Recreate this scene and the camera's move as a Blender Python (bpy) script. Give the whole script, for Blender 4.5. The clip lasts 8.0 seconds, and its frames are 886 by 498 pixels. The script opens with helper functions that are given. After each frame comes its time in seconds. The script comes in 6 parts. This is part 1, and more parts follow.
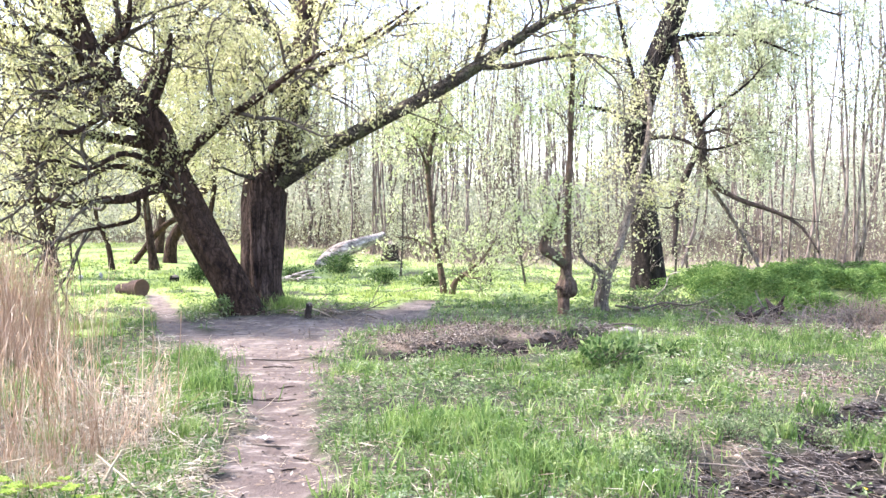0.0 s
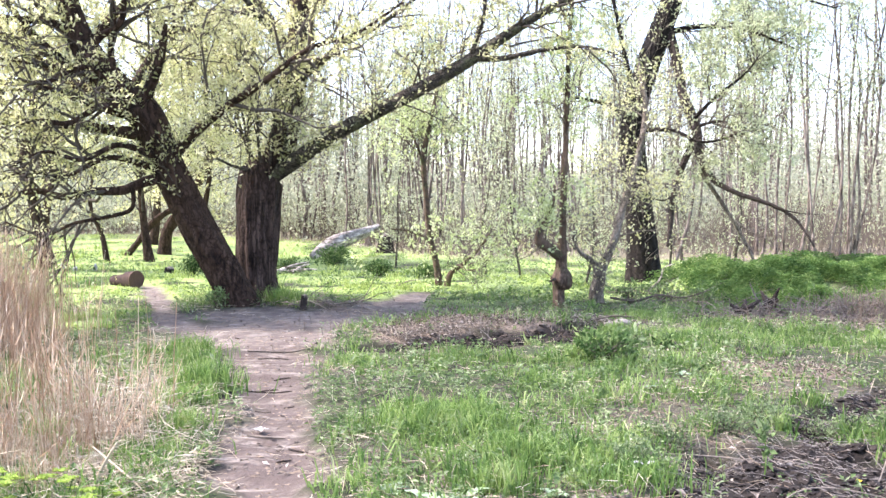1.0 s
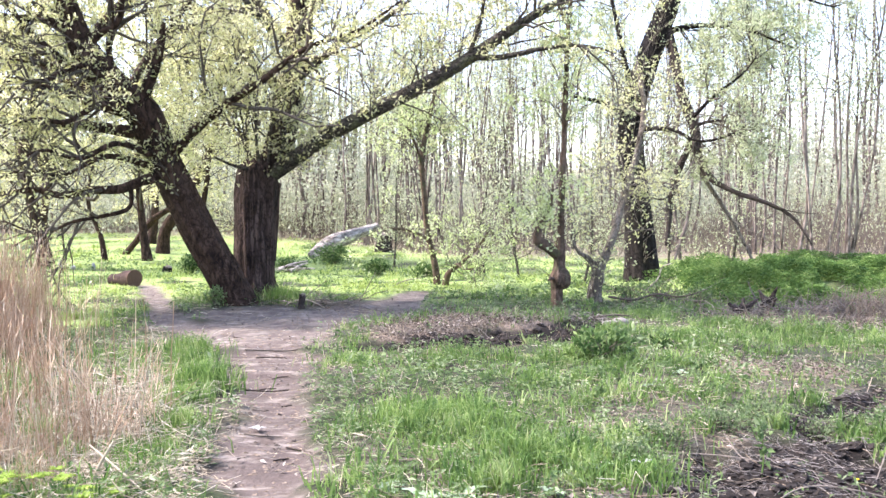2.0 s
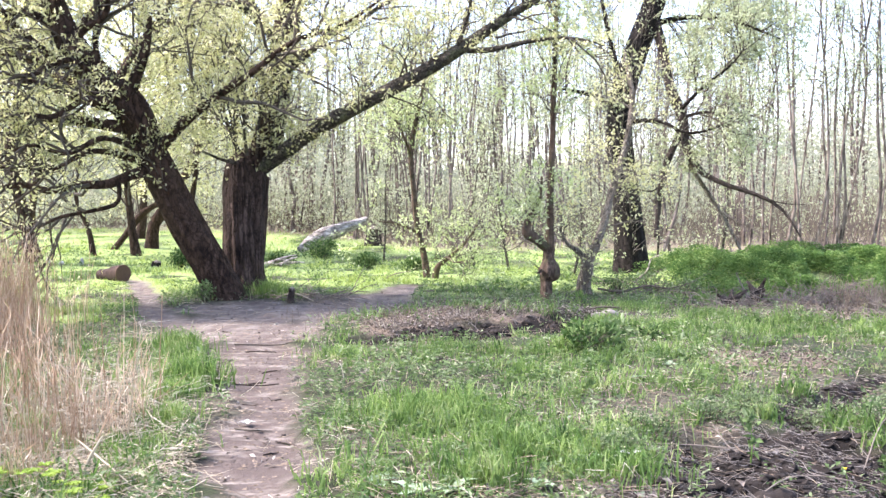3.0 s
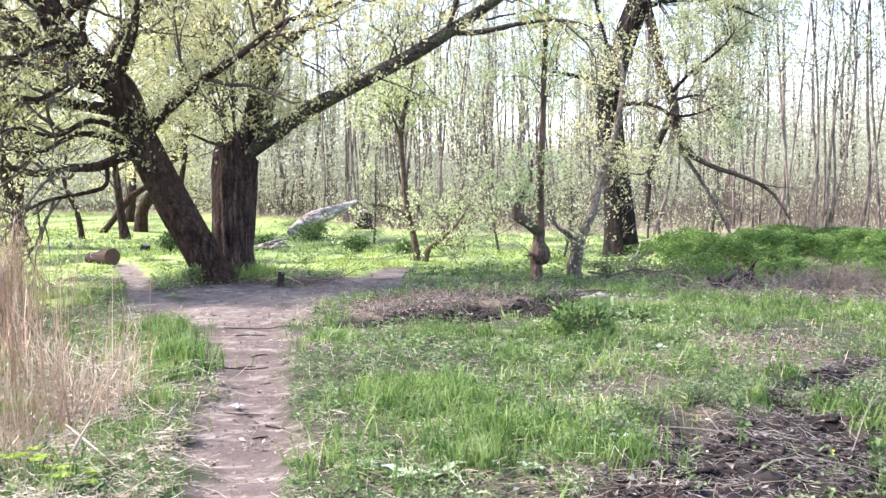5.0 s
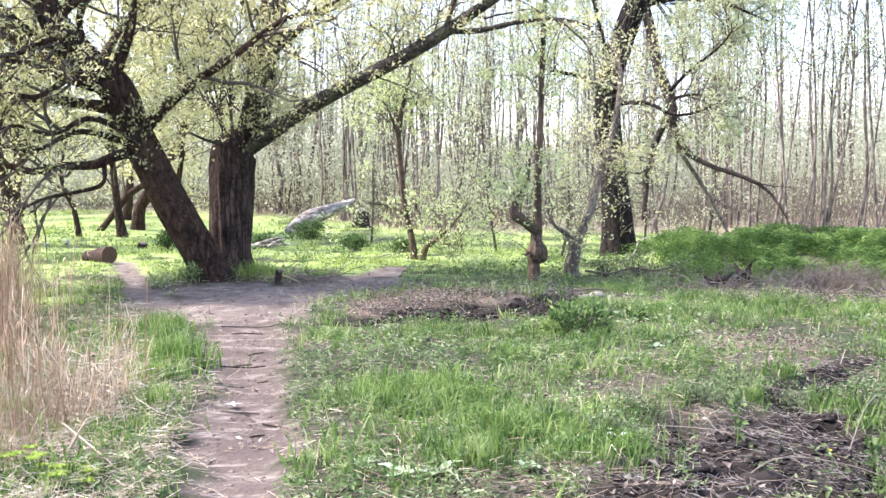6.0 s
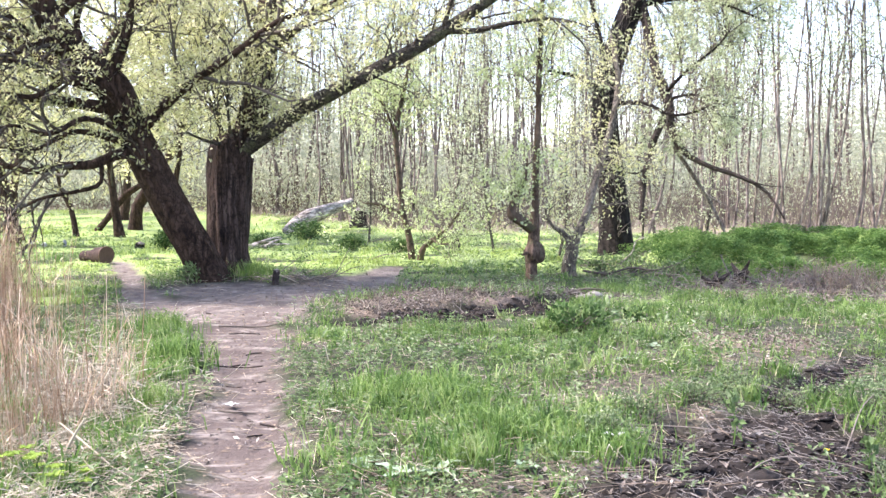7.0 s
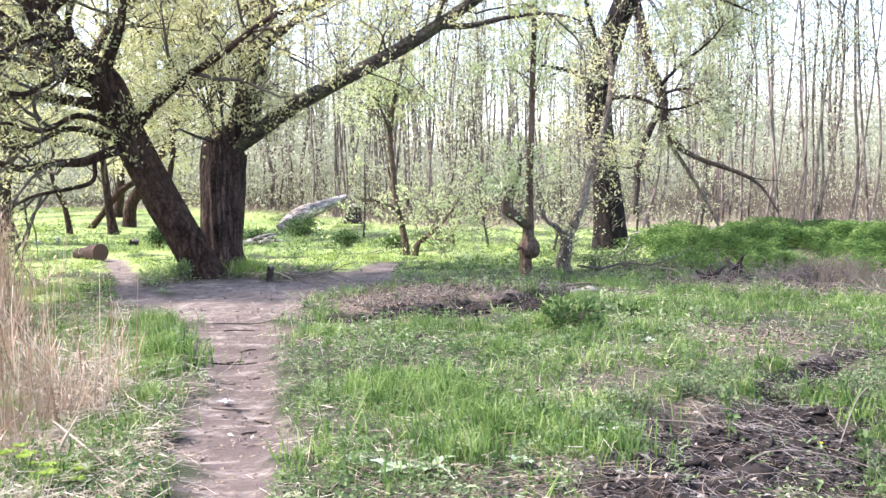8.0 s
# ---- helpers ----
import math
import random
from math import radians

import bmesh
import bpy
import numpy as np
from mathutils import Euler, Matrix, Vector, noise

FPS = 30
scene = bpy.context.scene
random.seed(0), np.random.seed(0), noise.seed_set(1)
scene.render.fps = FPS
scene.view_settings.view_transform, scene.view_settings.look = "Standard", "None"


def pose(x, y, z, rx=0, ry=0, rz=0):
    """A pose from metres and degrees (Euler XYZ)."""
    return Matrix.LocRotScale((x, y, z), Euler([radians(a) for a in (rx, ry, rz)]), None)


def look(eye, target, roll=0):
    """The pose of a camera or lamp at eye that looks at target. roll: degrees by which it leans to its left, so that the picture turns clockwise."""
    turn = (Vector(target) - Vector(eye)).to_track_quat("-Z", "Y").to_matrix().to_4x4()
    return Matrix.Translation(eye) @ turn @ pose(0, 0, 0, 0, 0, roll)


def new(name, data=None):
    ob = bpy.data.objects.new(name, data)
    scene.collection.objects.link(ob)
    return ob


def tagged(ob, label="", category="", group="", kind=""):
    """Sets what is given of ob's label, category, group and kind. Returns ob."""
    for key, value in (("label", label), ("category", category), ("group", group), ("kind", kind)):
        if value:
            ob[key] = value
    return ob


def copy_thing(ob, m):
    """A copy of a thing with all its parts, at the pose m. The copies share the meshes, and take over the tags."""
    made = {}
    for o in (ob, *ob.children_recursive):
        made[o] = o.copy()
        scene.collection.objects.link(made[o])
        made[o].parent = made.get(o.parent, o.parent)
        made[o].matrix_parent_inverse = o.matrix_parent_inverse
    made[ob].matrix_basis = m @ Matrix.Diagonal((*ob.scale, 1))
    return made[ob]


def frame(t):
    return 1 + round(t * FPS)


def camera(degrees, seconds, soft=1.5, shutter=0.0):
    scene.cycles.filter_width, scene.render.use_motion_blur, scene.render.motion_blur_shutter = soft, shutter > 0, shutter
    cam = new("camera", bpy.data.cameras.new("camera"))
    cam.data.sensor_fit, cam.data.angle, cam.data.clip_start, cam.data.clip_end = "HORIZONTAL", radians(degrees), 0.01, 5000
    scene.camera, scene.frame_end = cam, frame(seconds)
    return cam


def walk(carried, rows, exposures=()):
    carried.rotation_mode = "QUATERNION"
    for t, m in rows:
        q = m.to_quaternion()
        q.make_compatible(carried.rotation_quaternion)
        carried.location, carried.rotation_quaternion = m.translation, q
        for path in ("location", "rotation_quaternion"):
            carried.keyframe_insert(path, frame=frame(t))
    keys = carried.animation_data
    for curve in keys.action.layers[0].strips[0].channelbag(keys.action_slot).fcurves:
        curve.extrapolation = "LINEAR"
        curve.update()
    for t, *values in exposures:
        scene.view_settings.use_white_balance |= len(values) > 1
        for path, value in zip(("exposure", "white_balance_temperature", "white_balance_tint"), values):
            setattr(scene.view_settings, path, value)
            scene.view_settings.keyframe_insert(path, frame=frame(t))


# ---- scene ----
cam = camera(47.7, 8.0)

PATH = [
    (0, (-0.002, -0.016, 1.552), (-0.002, 1.984, 1.511), -0.0),
    (0.5, (0.0, -0.016, 1.549), (0.001, 1.983, 1.496), -0.0),
    (1, (-0.007, -0.014, 1.553), (0.003, 1.985, 1.496), 0.1),
    (1.5, (-0.005, -0.01, 1.549), (0.003, 1.989, 1.492), 0.2),
    (3, (0.009, -0.007, 1.544), (0.042, 1.992, 1.472), -0.2),
    (3.5, (0.007, 0.006, 1.544), (0.047, 2.003, 1.458), -0.2),
    (4, (0.012, 0.008, 1.542), (0.059, 2.005, 1.441), -0.1),
    (4.5, (0.014, 0.013, 1.543), (0.065, 2.01, 1.438), -0.2),
    (6, (0.015, 0.023, 1.542), (0.072, 2.019, 1.434), -0.1),
    (6.5, (0.018, 0.02, 1.542), (0.081, 2.016, 1.428), -0.1),
    (7, (0.015, 0.021, 1.541), (0.077, 2.017, 1.433), -0.1),
    (7.5, (0.021, 0.024, 1.544), (0.088, 2.02, 1.433), -0.3),
    (8, (0.024, 0.031, 1.541), (0.096, 2.026, 1.424), -0.4),
]
STOPS = [(0.0, 2.54, 6500, 24), (0.5, 2.45, 6500, 24), (1.0, 2.37, 6500, 24), (1.5, 2.35, 6500, 24), (3.0, 2.29, 6500, 24), (4.0, 2.27, 6500, 24), (8.0, 2.27, 6500, 24)]
walk(cam, [(t, look(eye, target, roll)) for t, eye, target, roll in PATH], STOPS)

# ---- world and light ----
TO_SUN = Vector((-0.80, 0.10, 0.98)).normalized()
world = bpy.data.worlds.new("world")
scene.world = world
world.use_nodes = True
wn = world.node_tree.nodes
sky = wn.new("ShaderNodeTexSky")
sky.sky_type, sky.sun_disc = "NISHITA", False
sky.sun_elevation = math.asin(TO_SUN.z)
sky.sun_rotation = math.atan2(TO_SUN.x, TO_SUN.y)
sky.dust_density, sky.air_density = 1.6, 1.0
wn["Background"].inputs["Strength"].default_value = 0.15
world.node_tree.links.new(sky.outputs[0], wn["Background"].inputs["Color"])
sun = new("sun", bpy.data.lights.new("sun", "SUN"))
sun.data.energy, sun.data.angle, sun.data.color = 2.7, radians(2.5), (1.0, 0.965, 0.90)
sun.matrix_world = look(TO_SUN * 80, (0, 0, 0))


# ---- materials ----
def nodes_of(name):
    m = bpy.data.materials.new(name)
    m.use_nodes = True
    t = m.node_tree
    return m, t, t.nodes["Principled BSDF"], t.nodes["Material Output"]


def add(t, kind, **values):
    n = t.nodes.new(kind)
    for key, v in values.items():
        n.inputs[key.replace("_", " ")].default_value = v
    return n


def ramp(t, src, stops):
    r = t.nodes.new("ShaderNodeValToRGB")
    while len(r.color_ramp.elements) < len(stops):
        r.color_ramp.elements.new(0.5)
    for e, (p, c) in zip(r.color_ramp.elements, stops):
        e.position, e.color = p, (*c, 1)
    t.links.new(src, r.inputs[0])
    return r.outputs[0]


def mix(t, fac, a, b, mode="MIX"):
    n = t.nodes.new("ShaderNodeMix")
    n.data_type, n.blend_type = "RGBA", mode
    for sock, v in ((n.inputs[0], fac), (n.inputs[6], a), (n.inputs[7], b)):
        if isinstance(v, (int, float)):
            sock.default_value = v
        elif isinstance(v, tuple):
            sock.default_value = (*v, 1)
        else:
            t.links.new(v, sock)
    return n.outputs[2]


def noise_out(t, vec, scale, detail=4.0, rough=0.6, stretch=None):
    if stretch:
        m = t.nodes.new("ShaderNodeMapping")
        m.inputs["Scale"].default_value = stretch
        t.links.new(vec, m.inputs[0])
        vec = m.outputs[0]
    n = add(t, "ShaderNodeTexNoise", Scale=scale, Detail=detail, Roughness=rough)
    t.links.new(vec, n.inputs["Vector"])
    return n.outputs[0]


def relief(t, bsdf, height, strength, distance):
    b = add(t, "ShaderNodeBump", Strength=strength, Distance=distance)
    t.links.new(height, b.inputs["Height"])
    t.links.new(b.outputs[0], bsdf.inputs["Normal"])


def bark_material(name, dark, mid, light, moss=None, stretch=(1, 1, 0.16), scale=14.0, bump=0.9, cracks=0.0):
    m, t, b, _ = nodes_of(name)
    co = t.nodes.new("ShaderNodeTexCoord").outputs["Object"]
    ridge = noise_out(t, co, scale, 5, 0.65, stretch)
    blot = noise_out(t, co, 1.7, 3)
    col = ramp(t, ridge, [(0.34, dark), (0.5, mid), (0.68, light)])
    col = mix(t, ramp(t, blot, [(0.4, (0, 0, 0)), (0.62, (0.7, 0.7, 0.7))]), col, mix(t, 0.5, mid, light))
    if moss:
        fine = noise_out(t, co, 5.0, 5)
        col = mix(t, ramp(t, fine, [(0.52, (0, 0, 0)), (0.64, (0.8, 0.8, 0.8))]), col, moss)
    height = ridge
    if cracks:
        warp = t.nodes.new("ShaderNodeMapping")
        warp.inputs["Scale"].default_value = stretch
        wob = t.nodes.new("ShaderNodeVectorMath")
        wob.operation = "ADD"
        n3 = add(t, "ShaderNodeTexNoise", Scale=6.0, Detail=3.0)
        t.links.new(co, n3.inputs["Vector"])
        sc = t.nodes.new("ShaderNodeVectorMath")
        sc.operation = "SCALE"
        sc.inputs["Scale"].default_value = 0.3
        t.links.new(n3.outputs["Color"], sc.inputs[0])
        t.links.new(co, wob.inputs[0])
        t.links.new(sc.outputs[0], wob.inputs[1])
        t.links.new(wob.outputs[0], warp.inputs[0])
        vor = add(t, "ShaderNodeTexVoronoi", Scale=cracks)
        vor.feature = "DISTANCE_TO_EDGE"
        t.links.new(warp.outputs[0], vor.inputs["Vector"])
        gap = ramp(t, vor.outputs["Distance"], [(0.0, (0.42, 0.42, 0.42)), (0.13, (1, 1, 1))])
        col = mix(t, 1.0, col, gap, "MULTIPLY")
        height = mix(t, 0.6, ridge, gap)
    t.links.new(col, b.inputs["Base Color"])
    b.inputs["Roughness"].default_value = 0.9
    b.inputs["Specular IOR Level"].default_value = 0.15
    relief(t, b, height, bump, 0.05)
    return m


def leaf_material(name, stops, thin=0.45, rough=0.55, tuft=0.0):
    """Thin leaves: each its own tint, part of the light goes through; tuft: the size of clumps of one tint, in metres."""
    m, t, b, out = nodes_of(name)
    geo = t.nodes.new("ShaderNodeNewGeometry")
    co = t.nodes.new("ShaderNodeTexCoord").outputs["Object"]
    pick = geo.outputs["Random Per Island"]
    if tuft:
        clump = ramp(t, noise_out(t, co, 1 / tuft, 2, 0.5), [(0.34, (0, 0, 0)), (0.66, (1, 1, 1))])
        pick = mix(t, 0.55, pick, clump)
    col = ramp(t, pick, stops)
    patch = noise_out(t, co, 0.55, 3)
    col = mix(t, ramp(t, patch, [(0.35, (0, 0, 0)), (0.7, (0.45, 0.45, 0.45))]), col, stops[0][1])
    t.links.new(col, b.inputs["Base Color"])
    b.inputs["Roughness"].default_value = rough
    b.inputs["Specular IOR Level"].default_value = 0.3
    tr = t.nodes.new("ShaderNodeBsdfTranslucent")
    t.links.new(col, tr.inputs[0])
    ms = t.nodes.new("ShaderNodeMixShader")
    ms.inputs[0].default_value = thin
    t.links.new(b.outputs[0], ms.inputs[1])
    t.links.new(tr.outputs[0], ms.inputs[2])
    t.links.new(ms.outputs[0], out.inputs[0])
    return m


def wood_material(name, a, b_, scale=20.0, stretch=(1, 1, 1), bump=0.6):
    m, t, b, _ = nodes_of(name)
    co = t.nodes.new("ShaderNodeTexCoord").outputs["Object"]
    n1 = noise_out(t, co, scale, 5, 0.65, stretch)
    n2 = noise_out(t, co, 2.3, 3)
    geo = t.nodes.new("ShaderNodeNewGeometry")
    col = ramp(t, n1, [(0.3, a), (0.68, b_)])
    col = mix(t, ramp(t, n2, [(0.35, (0, 0, 0)), (0.65, (0.5, 0.5, 0.5))]), col, a)
    col = mix(t, ramp(t, geo.outputs["Random Per Island"], [(0, (0, 0, 0)), (1, (0.55, 0.55, 0.55))]), col, b_)
    t.links.new(col, b.inputs["Base Color"])
    b.inputs["Roughness"].default_value = 0.85
    b.inputs["Specular IOR Level"].default_value = 0.2
    relief(t, b, n1, bump, 0.02)
    return m


def ground_material():
    m, t, b, _ = nodes_of("meadow_soil")
    co = t.nodes.new("ShaderNodeTexCoord").outputs["Object"]

    def field(name):
        a = t.nodes.new("ShaderNodeAttribute")
        a.attribute_name = name
        return a.outputs["Fac"]
    big, mid, fine = noise_out(t, co, 0.5, 4), noise_out(t, co, 5, 5), noise_out(t, co, 38, 4, 0.7)
    thatch = ramp(t, mid, [(0.3, (0.012, 0.010, 0.008)), (0.5, (0.035, 0.029, 0.021)), (0.7, (0.105, 0.09, 0.064))])
    green = ramp(t, fine, [(0.35, (0.012, 0.022, 0.008)), (0.6, (0.045, 0.064, 0.024))])
    # ground under the fresh sward, brightened: sunlight is put into this green
    fresh = ramp(t, fine, [(0.35, (0.125, 0.185, 0.05)), (0.6, (0.285, 0.37, 0.125))])
    col = mix(t, ramp(t, big, [(0.38, (0.25, 0.25, 0.25)), (0.6, (0.85, 0.85, 0.85))]), thatch, green)
    litter = ramp(t, fine, [(0.3, (0.05, 0.037, 0.027)), (0.5, (0.19, 0.148, 0.108)), (0.68, (0.36, 0.295, 0.23))])
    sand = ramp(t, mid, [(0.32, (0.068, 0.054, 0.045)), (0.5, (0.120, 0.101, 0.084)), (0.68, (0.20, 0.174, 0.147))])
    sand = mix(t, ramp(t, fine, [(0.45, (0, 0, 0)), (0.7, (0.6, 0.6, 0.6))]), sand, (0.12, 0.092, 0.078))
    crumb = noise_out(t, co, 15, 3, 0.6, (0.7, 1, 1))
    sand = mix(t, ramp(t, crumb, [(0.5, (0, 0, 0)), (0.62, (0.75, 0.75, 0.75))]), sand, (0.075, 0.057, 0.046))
    # stripes across the path: lit and shaded ridges painted into the sand colour
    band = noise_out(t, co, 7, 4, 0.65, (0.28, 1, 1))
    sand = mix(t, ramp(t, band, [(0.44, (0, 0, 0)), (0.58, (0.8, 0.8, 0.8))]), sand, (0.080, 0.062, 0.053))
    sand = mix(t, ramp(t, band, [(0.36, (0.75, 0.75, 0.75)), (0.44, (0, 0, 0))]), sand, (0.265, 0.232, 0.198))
    # dusty sand for the dry field, paled further: painted light offsets the crowns' shade
    lit_dust = ramp(t, mid, [(0.32, (0.10, 0.083, 0.073)), (0.55, (0.185, 0.160, 0.136)), (0.7, (0.285, 0.25, 0.215))])
    sand = mix(t, field("dry"), sand, mix(t, ramp(t, crumb, [(0.54, (0, 0, 0)), (0.64, (0.6, 0.6, 0.6))]), mix(t, ramp(t, band, [(0.46, (0, 0, 0)), (0.62, (0.7, 0.7, 0.7))]), lit_dust, (0.13, 0.104, 0.09)), (0.12, 0.095, 0.078)))
    mud = ramp(t, mid, [(0.35, (0.006, 0.005, 0.004)), (0.6, (0.018, 0.014, 0.011)), (0.75, (0.055, 0.044, 0.035))])
    col = mix(t, field("thatch"), col, ramp(t, fine, [(0.3, (0.02, 0.017, 0.012)), (0.5, (0.07, 0.062, 0.043)), (0.68, (0.20, 0.18, 0.135))]))
    col = mix(t, field("lush"), col, fresh)
    col = mix(t, field("litter"), col, litter)
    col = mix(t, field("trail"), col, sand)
    col = mix(t, field("mud"), col, mud)
    t.links.new(col, b.inputs["Base Color"])
    b.inputs["Roughness"].default_value = 0.95
    b.inputs["Specular IOR Level"].default_value = 0.2
    relief(t, b, mix(t, 0.35, mix(t, 0.5, fine, crumb), band), 0.9, 0.06)
    return m


M_GROUND = ground_material()
M_WILLOW = bark_material("willow_bark", (0.008, 0.005, 0.004), (0.032, 0.020, 0.0145), (0.135, 0.092, 0.072), None, (1, 1, 0.09), 15, 1.0, 11.0)
M_LIMB = bark_material("limb_bark", (0.017, 0.014, 0.011), (0.058, 0.049, 0.039), (0.17, 0.15, 0.122), (0.13, 0.14, 0.075), (1, 1, 1), 16, 1.0, 13.0)
M_RED = bark_material("willow_bark_warm", (0.012, 0.007, 0.005), (0.042, 0.0245, 0.016), (0.105, 0.067, 0.047), None, (1, 1, 0.3), 13, 1.0, 10.0)
M_DARK = bark_material("oak_bark", (0.007, 0.0055, 0.0047), (0.017, 0.0135, 0.0115), (0.044, 0.036, 0.031), None, (1, 1, 0.4), 10, 1.0, 9.0)
M_ALDER = bark_material("alder_bark", (0.022, 0.017, 0.014), (0.09, 0.070, 0.058), (0.36, 0.30, 0.255), None, (1, 1, 0.3), 9, 0.4)
M_PALE = bark_material("dead_bark", (0.04, 0.032, 0.024), (0.17, 0.142, 0.11), (0.37, 0.32, 0.255), None, (1, 1, 0.12), 22, 1.0, 16.0)
M_SLIM = bark_material("slim_bark", (0.016, 0.011, 0.0075), (0.072, 0.049, 0.034), (0.19, 0.135, 0.10), (0.08, 0.082, 0.04), (1, 1, 0.5), 14, 1.0)
M_BROKEN = bark_material("broken_limb_bark", (0.010, 0.0075, 0.006), (0.033, 0.025, 0.020), (0.10, 0.078, 0.064), None, (1, 1, 1), 14, 1.0)
M_TWIG = wood_material("twig_bark", (0.032, 0.026, 0.02), (0.135, 0.113, 0.088))
M_STICK = wood_material("dry_stick", (0.05, 0.041, 0.033), (0.26, 0.22, 0.18))
M_GREYTWIG = wood_material("grey_twig", (0.045, 0.040, 0.035), (0.33, 0.30, 0.268))
M_DEAD = wood_material("dead_leaf", (0.034, 0.024, 0.016), (0.28, 0.22, 0.16))
M_STRAW = leaf_material("straw", [(0, (0.26, 0.215, 0.145)), (0.6, (0.46, 0.40, 0.285)), (1, (0.72, 0.66, 0.52))], 0.2, 0.7)
M_LIME = leaf_material("young_herb_leaf", [(0, (0.11, 0.20, 0.030)), (0.6, (0.27, 0.39, 0.06)), (1, (0.45, 0.55, 0.11))], 0.45)
M_SOIL = wood_material("wet_soil", (0.006, 0.005, 0.004), (0.03, 0.024, 0.019), 14, (1, 1, 1), 1.0)
M_DRIFT = leaf_material("drift_leaf", [(0, (0.03, 0.023, 0.018)), (0.35, (0.13, 0.107, 0.086)), (0.85, (0.29, 0.25, 0.205)), (1, (0.52, 0.47, 0.40))], 0.2, 0.9)
M_BRUSH = wood_material("brushwood", (0.048, 0.039, 0.030), (0.225, 0.182, 0.14))
M_CUT = wood_material("cut_wood", (0.05, 0.03, 0.022), (0.15, 0.095, 0.07), 30)
M_LOGBARK = bark_material("log_bark", (0.013, 0.008, 0.006), (0.036, 0.022, 0.017), (0.085, 0.057, 0.045), None, (0.3, 1, 1), 12)
M_LOG = bark_material("bleached_wood", (0.03, 0.024, 0.02), (0.33, 0.285, 0.245), (0.74, 0.67, 0.59), None, (0.22, 1, 1), 7, 1.0, 5.0)
M_LEAF = leaf_material("willow_leaf", [(0, (0.42, 0.435, 0.18)), (0.5, (0.62, 0.615, 0.335)), (1, (0.80, 0.775, 0.52))], 0.6)
M_FRESH = leaf_material("fresh_leaf", [(0, (0.34, 0.42, 0.16)), (0.5, (0.50, 0.57, 0.29)), (1, (0.68, 0.72, 0.46))], 0.55)
M_LEAF2 = leaf_material("alder_leaf", [(0, (0.33, 0.375, 0.20)), (0.5, (0.47, 0.515, 0.31)), (1, (0.61, 0.64, 0.45))], 0.5)
M_SCRUB = leaf_material("scrub_leaf", [(0, (0.27, 0.295, 0.19)), (0.5, (0.40, 0.425, 0.30)), (1, (0.54, 0.56, 0.42))], 0.5)
M_GRASS = leaf_material("grass_blade", [(0, (0.030, 0.068, 0.016)), (0.35, (0.108, 0.205, 0.045)), (0.75, (0.27, 0.385, 0.11)), (1, (0.56, 0.58, 0.32))], 0.45, 0.55, 0.3)
# yellower than the grass blades, and brighter: sunlight put into the sward colour
M_LIT_SWARD = leaf_material("lit_fresh_sward", [(0, (0.17, 0.245, 0.05)), (0.5, (0.33, 0.43, 0.115)), (1, (0.49, 0.56, 0.22))], 0.5)
M_HERB = leaf_material("herb_leaf", [(0, (0.030, 0.066, 0.018)), (0.55, (0.14, 0.215, 0.075)), (1, (0.46, 0.52, 0.32))], 0.4, 0.7, 0.35)
M_NETTLE = leaf_material("nettle_leaf", [(0, (0.035, 0.085, 0.02)), (0.6, (0.125, 0.225, 0.052)), (1, (0.34, 0.45, 0.15))], 0.45, 0.7, 0.4)
M_CLUMP = leaf_material("dark_herb_leaf", [(0, (0.024, 0.058, 0.014)), (0.6, (0.085, 0.16, 0.040)), (1, (0.27, 0.36, 0.13))], 0.4, 0.7)
M_SAGE = leaf_material("feathery_leaf", [(0, (0.05, 0.085, 0.034)), (0.5, (0.135, 0.19, 0.082)), (1, (0.28, 0.34, 0.18))], 0.35, 0.8)
M_DOCK = leaf_material("dock_leaf", [(0, (0.18, 0.27, 0.14)), (1, (0.36, 0.45, 0.30))], 0.2, 0.5)
M_REED = leaf_material("dry_reed", [(0, (0.27, 0.17, 0.10)), (0.3, (0.50, 0.355, 0.235)), (0.75, (0.70, 0.54, 0.385)), (1, (0.90, 0.80, 0.64))], 0.45, 0.7)
M_STONE = wood_material("pale_stone", (0.08, 0.07, 0.06), (0.30, 0.275, 0.24), 18, (1, 1, 1), 1.0)
M_WHITE = leaf_material("bleached_leaf", [(0, (0.26, 0.26, 0.235)), (1, (0.46, 0.46, 0.43))], 0.15)
M_YELLOW = leaf_material("dandelion_petal", [(0, (0.75, 0.55, 0.02)), (1, (0.85, 0.68, 0.04))], 0.2)


# ---- geometry helpers ----
RNG = np.random.default_rng(11)


def unit(v):
    return v / np.maximum(np.linalg.norm(v, axis=-1, keepdims=True), 1e-9)


def vnoise(x, y, size, seed):
    x, y = np.asarray(x, float) / size, np.asarray(y, float) / size
    i, j = np.floor(x), np.floor(y)
    fx, fy = x - i, y - j
    fx, fy = fx * fx * (3 - 2 * fx), fy * fy * (3 - 2 * fy)

    def h(a, b):
        v = np.sin(a * 127.1 + b * 311.7 + seed * 74.7) * 43758.5453
        return v - np.floor(v)
    return (h(i, j) * (1 - fx) + h(i + 1, j) * fx) * (1 - fy) + (h(i, j + 1) * (1 - fx) + h(i + 1, j + 1) * fx) * fy


def smooth(a, b, v):
    s = np.clip((v - a) / (b - a), 0, 1)
    return s * s * (3 - 2 * s)


